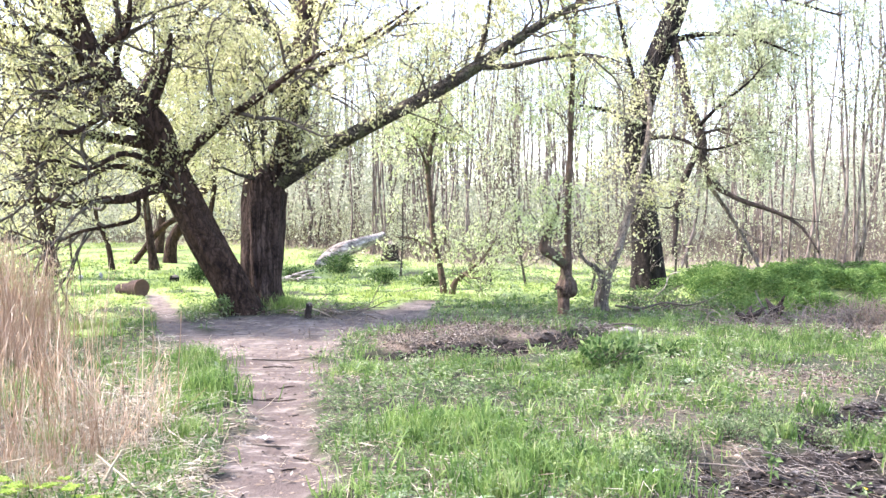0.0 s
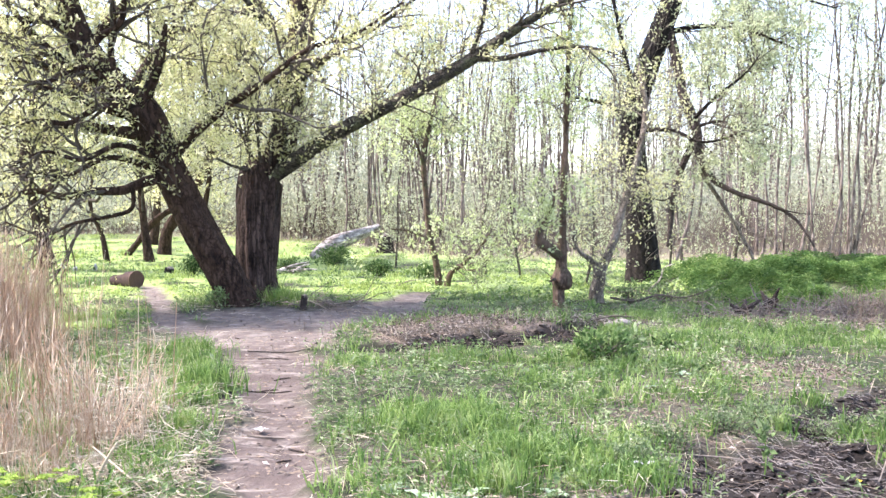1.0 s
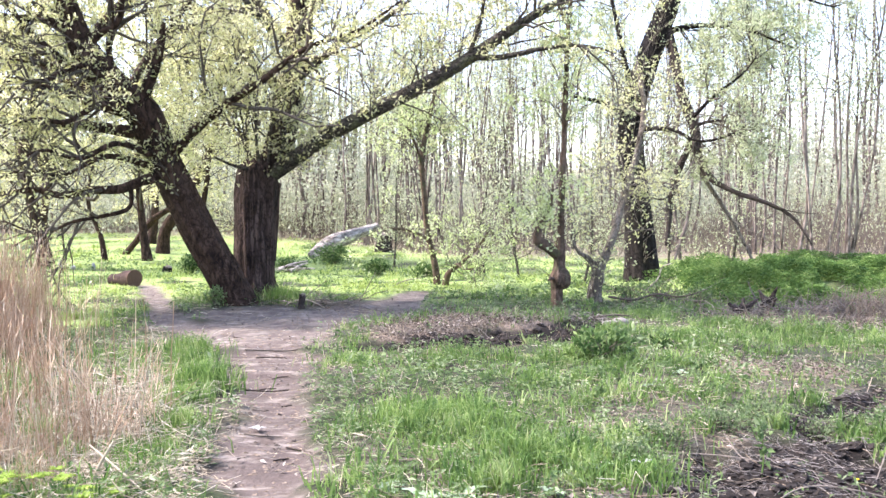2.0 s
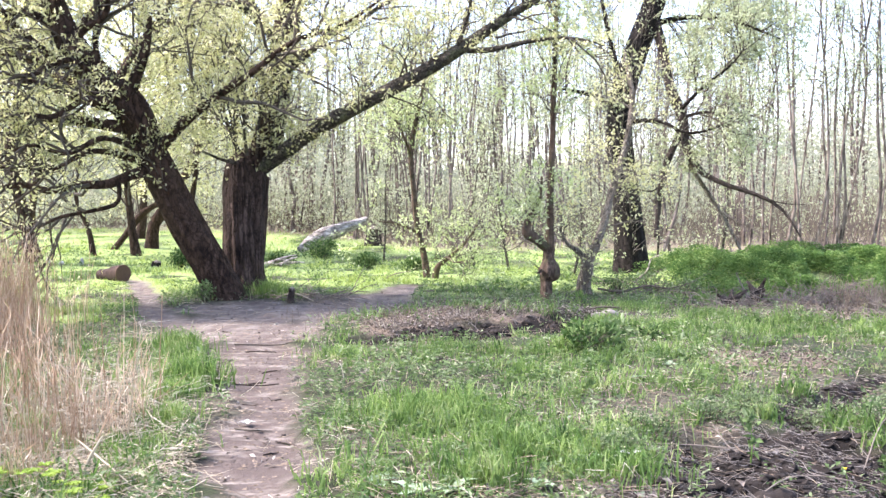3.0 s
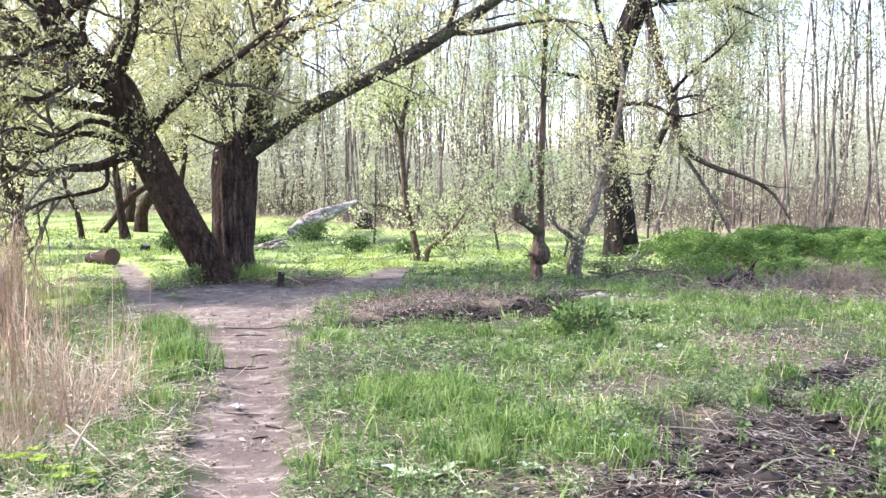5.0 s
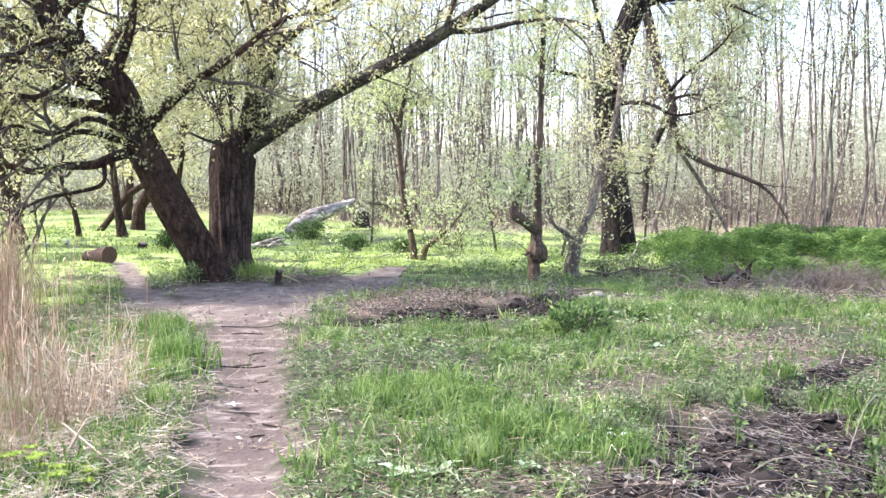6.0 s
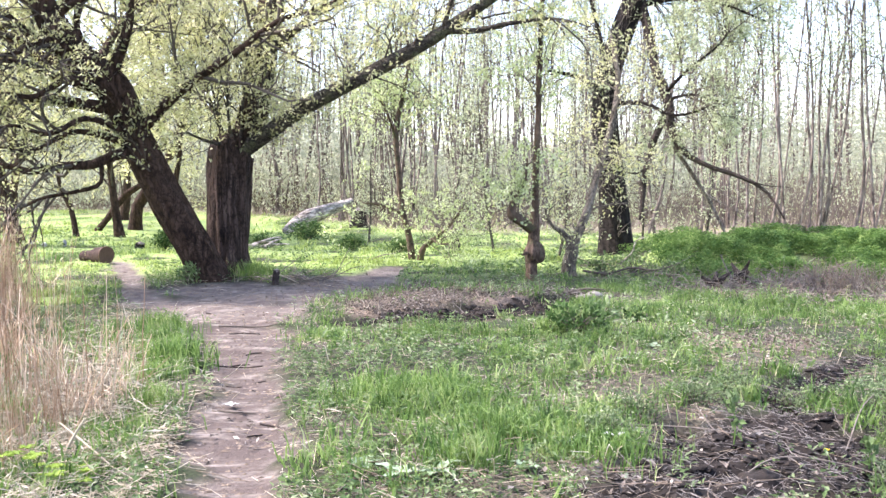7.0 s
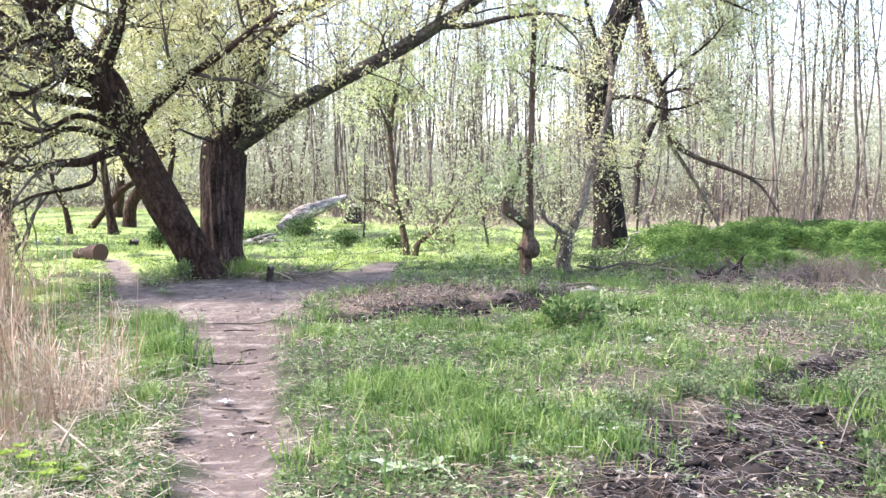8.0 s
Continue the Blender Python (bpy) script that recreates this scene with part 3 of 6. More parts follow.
lean.limb([(-5.13, 16.86, 2.12, 0.043), (-5.13, 16.79, 1.74, 0.037), (-5.52, 16.72, 1.6, 0.033), (-6.04, 16.62, 1.49, 0.028), (-6.48, 16.55, 1.3, 0.019), (-7.08, 16.41, 1.51, 0.014)])
lean.limb([(-5, 17.1, 3, 0.125), (-5.91, 16.79, 3.11, 0.076), (-6.51, 16.65, 3.14, 0.057), (-7.27, 16.48, 3.25, 0.037), (-8.02, 16.3, 3.16, 0.023)])
lean.limb([(-5.3, 16.9, 3.6, 0.153), (-6.21, 17.4, 3.85, 0.108), (-7.19, 17.9, 4.42, 0.096), (-8.07, 18.3, 5.05, 0.088), (-9.44, 18.8, 6.04, 0.053)])
lean.limb([(-5.87, 16.83, 4.34, 0.076), (-5.58, 16.69, 4.6, 0.056), (-5.26, 16.59, 4.76, 0.047), (-5.12, 16.45, 5.29, 0.037), (-5.13, 16.34, 6.09, 0.023)])
lean.limb([(-5.41, 16.9, 3.74, 0.067), (-6.2, 16.59, 4.03, 0.047), (-6.76, 16.38, 4.13, 0.037), (-7.49, 16.16, 4.18, 0.023)])
lean.limb([(-4.72, 17.3, 2.38, 0.068), (-5.48, 16.65, 2.58, 0.042), (-6.22, 16.38, 2.24, 0.032), (-6.62, 16.23, 2.33, 0.023), (-7.12, 16.09, 2.15, 0.013)])
lean.limb([(-5.35, 16.9, 3.65, 0.1), (-6.04, 16.69, 4.06, 0.077), (-6.69, 16.52, 4.63, 0.057), (-7.23, 16.38, 5.43, 0.032)])
lean.limb([(-5.95, 16.83, 4.52, 0.091), (-6.48, 16.65, 4.84, 0.072), (-7, 16.52, 4.84, 0.052), (-7.8, 16.34, 5.24, 0.027)])
lean.limb([(-5.2, 17, 3.3, 0.08), (-5.86, 16.65, 3.5, 0.062), (-6.4, 16.48, 3.7, 0.047), (-7.08, 16.3, 3.64, 0.021)])
lean.limb([(-5.3, 16.9, 3.7, 0.06), (-5.46, 16.79, 4.33, 0.051), (-5.38, 16.69, 4.98, 0.041), (-5.57, 16.62, 5.73, 0.021)])
lean.limb([(-5.9, 16.83, 4.43, 0.09), (-5.6, 17.6, 5.2, 0.07), (-5.1, 18.6, 6.2, 0.05), (-4.6, 19.5, 7.6, 0.025)], 12)
lean.limb([(-5.25, 17.0, 3.65, 0.08), (-5.2, 18.2, 4.5, 0.06), (-5.0, 19.6, 5.5, 0.045), (-4.6, 20.8, 6.8, 0.02)], 12)
lean.limb([(-6.1, 16.8, 5.0, 0.08), (-6.9, 17.6, 5.7, 0.06), (-7.4, 18.6, 6.8, 0.04), (-7.6, 19.4, 8.0, 0.02)], 12)
lean.limb([(-5.0, 17.0, 3.35, 0.07), (-5.48, 16.35, 3.4, 0.055), (-5.93, 16.0, 3.08, 0.043), (-6.32, 15.75, 3.11, 0.03), (-6.68, 15.5, 2.86, 0.015)], 12)
lean.limb([(-4.75, 17.15, 2.6, 0.06), (-5.27, 16.35, 2.76, 0.045), (-5.68, 16.0, 2.5, 0.036), (-6.16, 15.75, 2.62, 0.025), (-6.61, 15.5, 2.36, 0.012)], 12)
lean.limb([(-5.4, 16.9, 3.8, 0.07), (-5.82, 16.35, 4.03, 0.05), (-6.27, 16.0, 3.73, 0.036), (-6.64, 15.75, 3.75, 0.018)], 12)
lean.twigs([(225, (0.9, 2.6), 0.032), (740, (0.5, 1.2), 0.013), (2600, (0.2, 0.6), 0.005)], 9, (0.05, 0.11), (0.022, 0.04), shoots_on_limbs=420, low=0.26, bare=(-4.6, 2.9, 0.45))

head_shoots(lean, [(0, 0, 8), (1, 0, 12), (2, 0, 7), (5, 0, 8), (9, 0, 8)], 300)
head_shoots(lean, [(0, 3, 12), (6, 0, 9), (10, 0, 9)], 260)

# the upright willow beside it
up = Tree("willow_tree", (-3.32, 18.4, 0), "thick upright willow with furrowed reddish-grey bark", M_WILLOW, M_LEAF, 22)
up.trunk([foot(-3.30, 18.4, 0.50), (-3.34, 18.4, 0.35, 0.405), (-3.33, 18.4, 0.98, 0.39), (-3.31, 18.4, 1.6, 0.385), (-3.27, 18.4, 2.17, 0.405), (-3.23, 18.4, 2.36, 0.40), (-3.16, 18.4, 2.47, 0.34), (-3.05, 18.4, 2.58, 0.24), (-2.90, 18.42, 2.85, 0.16)], 110, 90, 0.10, 2.3, buttress=0.3, furrow=0.06)
up.limb([(-3.03, 18.4, 2.43, 0.27), (-2.86, 18.4, 2.95, 0.26), (-2.75, 18.5, 3.69, 0.25), (-2.63, 18.6, 4.43, 0.24), (-2.53, 18.7, 5.28, 0.22), (-2.46, 18.8, 6.46, 0.18), (-2.28, 19.0, 8.2, 0.107), (-1.98, 19.2, 9.98, 0.049)], 24)
up.limb([(-2.98, 18.3, 2.40, 0.165), (-2.59, 18.1, 2.62, 0.153), (-2.06, 17.9, 2.96, 0.142), (-1.43, 17.6, 3.28, 0.134), (-0.82, 17.4, 3.56, 0.123), (-0.23, 17.2, 3.84, 0.117), (0.44, 17.0, 4.2, 0.106), (1.1, 16.8, 4.62, 0.085), (1.74, 16.6, 5.0, 0.066), (2.45, 16.4, 5.33, 0.046), (3.42, 16.2, 5.78, 0.023)], 18, M_LIMB)
up.limb([(0.63, 17.0, 4.29, 0.058), (1.08, 16.6, 4.23, 0.047), (1.61, 16.3, 4.3, 0.037), (2.39, 16.0, 4.31, 0.023), (2.81, 15.8, 4.17, 0.013)], 10, M_LIMB)
up.limb([(-2.65, 18.5, 4.1, 0.104), (-2.19, 18.2, 4.37, 0.082), (-1.64, 17.8, 4.7, 0.06), (-1.22, 17.5, 4.83, 0.044), (-0.81, 17.2, 5.03, 0.034), (-0.37, 17.0, 5.32, 0.024)], 12, M_LIMB)
up.limb([(0.52, 17.0, 4.26, 0.048), (0.62, 16.8, 4.53, 0.038), (0.73, 16.6, 4.86, 0.033), (0.77, 16.4, 5.46, 0.023)], 10, M_LIMB)
up.limb([(-2.66, 18.6, 4.69, 0.084), (-3.11, 18.2, 5.08, 0.067), (-3.44, 17.8, 5.5, 0.05), (-3.75, 17.4, 6.29, 0.029)], 12, M_LIMB)
up.limb([(-2.51, 18.7, 5.18, 0.095), (-2.12, 19.0, 5.77, 0.075), (-1.57, 19.4, 6.61, 0.044)], 12, M_LIMB)
up.limb([(-3.2, 18.25, 2.42, 0.046), (-3.6, 17.8, 2.5, 0.03), (-3.85, 17.4, 2.62, 0.02)], 8, M_LIMB, twiggy=False)
for dx, dy, a in ((-0.28, -0.2, -0.5), (-0.1, -0.35, -0.15), (0.1, -0.32, 0.1), (0.3, -0.25, 0.35), (-0.35, 0.05, -0.8), (0.2, 0.2, 0.2)):
    up.limb([(-3.12 + dx * 0.5, 18.4 + dy * 0.5, 2.35, 0.035), (-3.12 + dx, 18.4 + dy, 2.75, 0.028), (-3.05 + dx + a * 0.4, 18.35 + dy * 1.6, 3.5, 0.018), (-3.0 + dx + a, 18.3 + dy * 2, 4.3, 0.009)], 6, M_LIMB)
up.limb([(-2.62, 18.6, 4.5, 0.11), (-3.3, 19.4, 5.5, 0.085), (-4.1, 20.4, 6.6, 0.06), (-4.9, 21.4, 8.0, 0.03)], 12, M_LIMB)
up.limb([(-2.55, 18.7, 5.2, 0.10), (-3.2, 19.8, 6.6, 0.075), (-3.9, 21.0, 8.2, 0.05), (-4.3, 22.0, 9.8, 0.03)], 12, M_LIMB)
up.limb([(-2.7, 18.5, 3.8, 0.08), (-3.4, 19.6, 4.4, 0.06), (-4.3, 20.8, 5.2, 0.045), (-5.4, 22.0, 6.0, 0.02)], 12, M_LIMB)
up.limb([(-2.5, 18.8, 5.9, 0.09), (-1.9, 19.8, 7.0, 0.07), (-1.0, 20.8, 8.0, 0.05), (-0.2, 21.6, 9.2, 0.025)], 12, M_LIMB)
up.twigs([(190, (0.8, 2.2), 0.022), (760, (0.5, 1.3), 0.011), (2700, (0.2, 0.6), 0.005)], 9, (0.05, 0.11), (0.022, 0.04), shoots_on_limbs=480, low=0.28)

head_shoots(up, [(0, 0, 8), (0, 0, 5), (1, 0, 3), (0, 0, 3)], 620)

# the dark tree with hanging limbs
dark = Tree("old_tree", (5.35, 26, 0), "dark ivy-scarred old tree with hanging broken limbs", M_DARK, M_LEAF2, 23)
dark.trunk([foot(5.35, 26.0, 0.50), (5.32, 26.0, 0.45, 0.44), (5.26, 26.0, 1.33, 0.382), (5.15, 26.0, 2.36, 0.338), (5.04, 26.0, 3.24, 0.323), (5.04, 26.0, 4.26, 0.308), (5.36, 26.0, 5.43, 0.308), (5.79, 26.0, 6.59, 0.294), (6.15, 26.0, 7.61, 0.25), (6.51, 26.0, 9.21, 0.176), (6.79, 26.0, 11.23, 0.088)], 60, 90, 0.06, 2.2, buttress=0.06, furrow=0.05)
dark.limb([(5.9, 26.0, 6.59, 0.15), (6.06, 25.6, 5.65, 0.135), (6.14, 25.3, 4.75, 0.125), (6.4, 25.0, 3.87, 0.12), (6.42, 24.7, 3.15, 0.10), (6.62, 24.4, 2.61, 0.078), (7.12, 24.0, 2.23, 0.062), (7.8, 23.6, 1.95, 0.048), (8.27, 23.4, 1.68, 0.036), (8.65, 23.0, 0.97, 0.018)], 16, M_BROKEN, 0.24, twiggy=False)
dark.limb([(6.42, 25.0, 3.66, 0.099), (6.03, 24.8, 2.88, 0.091), (5.77, 24.6, 2.17, 0.076), (5.66, 24.4, 1.48, 0.058), (5.55, 24.2, 0.94, 0.036)], 12, M_BROKEN, 0.22, twiggy=False)
dark.limb([(6.49, 24.7, 2.73, 0.06), (7.03, 24.6, 1.9, 0.052), (7.42, 24.5, 1.2, 0.043), (7.73, 24.4, 0.55, 0.03)], 12, M_PALE, 0.24, twiggy=False)
dark.limb([(7.2, 24.55, 1.6, 0.03), (7.5, 24.3, 1.35, 0.022), (7.8, 24.1, 1.2, 0.015), (8.2, 23.9, 0.85, 0.01)], 8, M_PALE, 0.2, twiggy=False)
dark.limb([(5.75, 24.6, 2.15, 0.03), (5.5, 24.4, 2.05, 0.022), (5.1, 24.2, 2.1, 0.012)], 8, M_BROKEN, 0.2, twiggy=False)
dark.limb([(7.9, 23.55, 1.9, 0.02), (8.3, 23.3, 1.75, 0.014), (8.8, 23.1, 1.7, 0.008)], 6, M_BROKEN, 0.2, twiggy=False)
dark.limb([(4.95, 25.9, 4.22, 0.088), (4.32, 25.5, 4.49, 0.065), (3.6, 25.0, 4.58, 0.042), (3.25, 24.7, 4.6, 0.021)], 10)
dark.limb([(5.15, 25.8, 3.88, 0.066), (5.86, 25.0, 3.8, 0.049), (6.41, 24.4, 3.47, 0.034), (7.19, 23.8, 3.63, 0.02)], 10)
dark.limb([(6.35, 25.0, 4.08, 0.056), (6.73, 24.6, 4.53, 0.042), (7.38, 24.0, 5.13, 0.027), (7.65, 23.6, 5.6, 0.013)], 10)
dark.limb([(5.12, 25.9, 4.54, 0.102), (4.84, 26.0, 5.72, 0.066), (4.59, 26.0, 6.88, 0.051), (4.32, 26.0, 8.05, 0.029)], 10)
dark.limb([(5.79, 26.0, 6.4, 0.2), (6.15, 26.0, 7.5, 0.2), (6.51, 25.9, 9.1, 0.15), (6.85, 25.8, 11.4, 0.05)], 10)
dark.limb([(5.8, 26.0, 6.4, 0.09), (6.7, 25.6, 6.5, 0.06), (7.8, 25.2, 6.3, 0.04), (8.8, 24.8, 5.8, 0.02)], 10)
dark.limb([(6.2, 26.0, 7.6, 0.09), (7.3, 25.5, 7.7, 0.06), (8.6, 25.0, 7.2, 0.04), (9.8, 24.8, 6.8, 0.02)], 10)
dark.limb([(6.4, 25.0, 3.9, 0.04), (6.9, 24.7, 4.0, 0.03), (7.5, 24.3, 3.8, 0.02), (8.0, 24.0, 3.9, 0.012)], 8, M_BROKEN)
dark.twigs([(120, (0.6, 2.2), 0.022), (520, (0.4, 1.1), 0.010), (1600, (0.2, 0.5), 0.006)], 9, (0.06, 0.11), (0.035, 0.06), sag=0.06)

def bark_shoots(tree, nodes, count, length, leaves, bark):
    """Thin shoots out of the bark along a stem."""
    c = resample(nodes, 16)
    Q, R = grow(c[None, :, :3], c[None, :, 3], count, length, 0.009, tree.rng, angle=(25, 80), lift=0.3, low=0.0, k=5, wobble=0.2)
    tagged(part("twigwork", tubes(Q, R, 4, cap=False), bark, tree.ob), kind="stuff")
    part("foliage", foliage(Q, leaves, (0.05, 0.10), (0.03, 0.05), tree.rng, 0.04), tree.leaf, tree.ob)


bark_shoots(dark, [(5.26, 25.7, 1.6, 0.36), (5.08, 25.7, 3.0, 0.33), (5.04, 25.7, 4.26, 0.31), (5.36, 25.75, 5.43, 0.3), (5.79, 25.8, 6.6, 0.27), (6.15, 25.9, 7.6, 0.2)], 150, (0.7, 2.0), 4, M_PALE)
bark_shoots(dark, [(6.06, 25.6, 5.65, 0.13), (6.14, 25.3, 4.75, 0.12), (6.4, 25.0, 3.87, 0.11), (6.42, 24.7, 3.15, 0.10), (6.62, 24.4, 2.61, 0.07)], 90, (0.5, 1.9), 3, M_STICK)
bark_shoots(dark, [(5.15, 25.6, 3.88, 0.06), (5.86, 25.0, 3.8, 0.05), (6.41, 24.4, 3.47, 0.04), (7.19, 23.8, 3.63, 0.02)], 60, (0.5, 1.8), 1, M_TWIG)
bark_shoots(dark, [(6.03, 24.8, 2.88, 0.08), (5.77, 24.6, 2.17, 0.07), (5.66, 24.4, 1.48, 0.05)], 40, (0.4, 1.2), 1, M_TWIG)
bark_shoots(dark, [(5.3, 25.6, 0.4, 0.3), (5.28, 25.6, 1.2, 0.3), (5.2, 25.6, 2.0, 0.3)], 24, (0.4, 1.0), 4, M_STICK)

# the pale dead-looking stem in front of it
pale = Tree("willow_shrub", (2.97, 18.6, 0), "pale grey forked willow stem with sparse leaves", M_PALE, M_LEAF, 24)
pale.trunk([foot(2.97, 18.6, 0.14), (2.95, 18.6, 0.22, 0.115), (3.0, 18.6, 0.48, 0.10), (3.01, 18.6, 0.68, 0.095), (3.03, 18.62, 0.78, 0.07)], 36, 40, 0.22, 2.4, buttress=0.2, furrow=0.12)
pale.limb([(3.03, 18.6, 0.62, 0.095), (3.33, 18.8, 1.28, 0.074), (3.5, 19.0, 1.82, 0.072), (3.76, 19.3, 2.48, 0.066), (3.97, 19.6, 3.15, 0.058), (4.1, 19.9, 3.85, 0.05), (3.99, 20.2, 4.79, 0.035)], 16, rough=0.2)
pale.limb([(3.01, 18.6, 0.62, 0.074), (2.78, 18.5, 0.85, 0.047), (2.61, 18.4, 0.96, 0.031), (2.44, 18.3, 1.29, 0.015)])
pale.twigs([(40, (0.5, 1.5), 0.014), (150, (0.3, 0.8), 0.006), (380, (0.2, 0.4), 0.004)], 5, (0.05, 0.09), (0.025, 0.045), bark=M_STICK)

bark_shoots(pale, [(2.97, 18.5, 0.1, 0.14), (3.0, 18.5, 0.48, 0.12), (3.1, 18.6, 0.9, 0.09)], 70, (0.2, 0.7), 2, M_STICK)
bark_shoots(lean, [(-4.35, 17.1, 1.9, 0.28), (-4.6, 17.0, 2.5, 0.27), (-4.95, 16.85, 3.2, 0.27), (-5.5, 16.75, 3.9, 0.25)], 45, (0.3, 0.9), 9, M_TWIG)

# the slim tree with a burr near its foot
burr = Tree("slim_tree", (2.14, 17.7, 0), "slim young tree with a swollen burr near its foot", M_SLIM, M_FRESH, 25)
burr.trunk([foot(2.14, 17.7, 0.13), (2.14, 17.7, 0.22, 0.10), (2.14, 17.7, 0.36, 0.115), (2.18, 17.68, 0.46, 0.19), (2.19, 17.68, 0.57, 0.175), (2.18, 17.7, 0.68, 0.115), (2.19, 17.7, 0.92, 0.10), (2.2, 17.7, 1.2, 0.07), (2.21, 17.7, 1.8, 0.058), (2.24, 17.7, 2.6, 0.05), (2.27, 17.7, 3.79, 0.045), (2.31, 17.7, 4.98, 0.036), (2.4, 17.7, 5.97, 0.03)], 34, 130, 0.22, 2.4)
burr.limb([(2.14, 17.7, 0.9, 0.08), (1.95, 17.6, 1.08, 0.099), (1.76, 17.5, 1.2, 0.089), (1.79, 17.5, 1.42, 0.054), (1.97, 17.4, 1.75, 0.029), (2.01, 17.3, 2.18, 0.02)])
burr.limb([(2.31, 17.7, 4.93, 0.03), (2.15, 17.7, 5.28, 0.025), (2.0, 17.7, 5.87, 0.015)])
burr.limb([(2.14, 17.7, 0.48, 0.04), (2.06, 17.6, 0.52, 0.03), (1.95, 17.4, 0.5, 0.02)])
burr.limb([(2.24, 17.7, 2.6, 0.04), (2.27, 17.7, 3.79, 0.036), (2.31, 17.7, 4.98, 0.03), (2.4, 17.7, 5.97, 0.02)], 8)
burr.twigs([(44, (0.5, 1.3), 0.012), (160, (0.3, 0.8), 0.006), (420, (0.15, 0.4), 0.004)], 7, (0.05, 0.10), (0.03, 0.05))

# the young tree in the open grass
young = Tree("young_tree", (0.04, 23.6, 0), "young two-stemmed tree with thin leafy branches", M_SLIM, M_FRESH, 26)
young.trunk([foot(0.04, 23.6, 0.10), (-0.05, 23.6, 0.55, 0.082), (-0.21, 23.6, 1.22, 0.072), (-0.28, 23.6, 2.02, 0.062), (-0.35, 23.6, 2.95, 0.053), (-0.19, 23.6, 3.88, 0.053), (-0.05, 23.6, 4.54, 0.04), (-0.16, 23.6, 5.73, 0.027)], 14, 60, 0.1, 1.6)
young.limb([foot(0.19, 23.5, 0.086), (0.28, 23.4, 0.29, 0.073), (0.47, 23.3, 0.46, 0.053), (0.86, 23.0, 0.81, 0.032), (1.16, 22.6, 1.26, 0.019)], name="trunk")
young.limb([(-0.29, 23.6, 2.68, 0.033), (-0.51, 23.4, 3.33, 0.026), (-0.77, 23.2, 3.9, 0.02)])
young.limb([(-0.19, 23.6, 1.08, 0.033), (-0.64, 23.2, 1.29, 0.026), (-1.08, 22.8, 1.36, 0.013)])
young.limb([(0.28, 23.4, 0.29, 0.04), (0.45, 23.2, 0.50, 0.033), (0.66, 22.8, 0.42, 0.019), (0.94, 22.6, 0.46, 0.013)])
young.limb([(-0.28, 23.6, 2.02, 0.06), (-0.35, 23.6, 2.95, 0.06), (-0.19, 23.6, 3.88, 0.05), (-0.05, 23.6, 4.54, 0.04), (-0.16, 23.6, 5.73, 0.02)], 8)
young.twigs([(60, (0.6, 1.6), 0.014), (240, (0.4, 0.9), 0.007), (620, (0.2, 0.5), 0.004)], 6, (0.06, 0.11), (0.03, 0.05))


def sapling(x, y, h, seed, lean_=0.0):
    rng = np.random.default_rng(seed)
    tr = Tree("sapling", (x, y, 0), "thin leafy sapling standing in the meadow", M_LIMB, M_LEAF2, seed, group="meadow saplings")
    z = float(ground_z(x, y))
    w = rng.normal(0, 0.12, (3, 2))
    nodes = [foot(x, y, 0.035), (x + w[0, 0] + lean_ * 0.3, y + w[0, 1], z + h * 0.3, 0.03), (x + w[1, 0] + lean_ * 0.7, y + w[1, 1], z + h * 0.65, 0.02), (x + w[2, 0] + lean_, y + w[2, 1], z + h, 0.008)]
    tr.trunk(nodes, 8, 24, 0.1, 1.5)
    tr.P.append(resample(nodes, 12)[:, :3])
    tr.R.append(resample(nodes, 12)[:, 3])
    tr.twigs([(26, (0.4, 1.3), 0.010), (90, (0.3, 0.7), 0.005), (200, (0.15, 0.4), 0.004)], 3, (0.05, 0.10), (0.03, 0.05))


sapling(1.36, 28.0, 4.0, 151, 0.3)
sapling(2.25, 27.0, 4.6, 152, -0.4)
sapling(3.5, 24.0, 3.2, 153, 0.2)
sapling(6.6, 28.5, 4.0, 154, -0.3)
sapling(8.2, 28.0, 4.4, 155, 0.5)
sapling(-1.4, 33.0, 4.2, 156, 0.3)


def back_tree(nodes, seed, count):
    x, y, _, r = nodes[0]
    tr = Tree("willow_tree", (x, y, 0), "crooked willow at the far side of the clearing", M_RED, M_LEAF, seed, group="back willows")
    ex, ey, ez, er = nodes[-1]
    nodes = [(nx, ny, nz, nr * 0.82) for nx, ny, nz, nr in nodes]
    nodes = [foot(x, y, r)] + nodes[1:] + [(ex + 0.3, ey + 0.2, ez + 2.4, er * 0.7), (ex - 0.1, ey + 0.3, ez + 4.6, er * 0.35)]
    tr.trunk(nodes, 14, 40, 0.1, 1.6)
    tr.limb(nodes[1:], 8)
    tr.twigs([(count, (1.2, 3.2), 0.03), (count * 5, (0.6, 1.5), 0.012), (count * 10, (0.3, 0.8), 0.006)], 7, (0.09, 0.16), (0.05, 0.075), low=0.05)


back_tree([(-10.85, 28.0, 0.13, 0.237), (-11.05, 28.0, 1.0, 0.206), (-11.28, 28.0, 2.02, 0.19), (-11.51, 28.0, 3.21, 0.174), (-11.26, 28.0, 4.78, 0.126), (-11.4, 28.0, 6.67, 0.071)], 41, 50)
back_tree([(-9.49, 33.0, 0.15, 0.205), (-9.62, 33.0, 0.9, 0.168), (-9.72, 33.0, 1.83, 0.14), (-9.84, 33.0, 3.5, 0.112), (-9.55, 33.0, 5.36, 0.075), (-9.4, 33, 7.0, 0.04)], 42, 50)
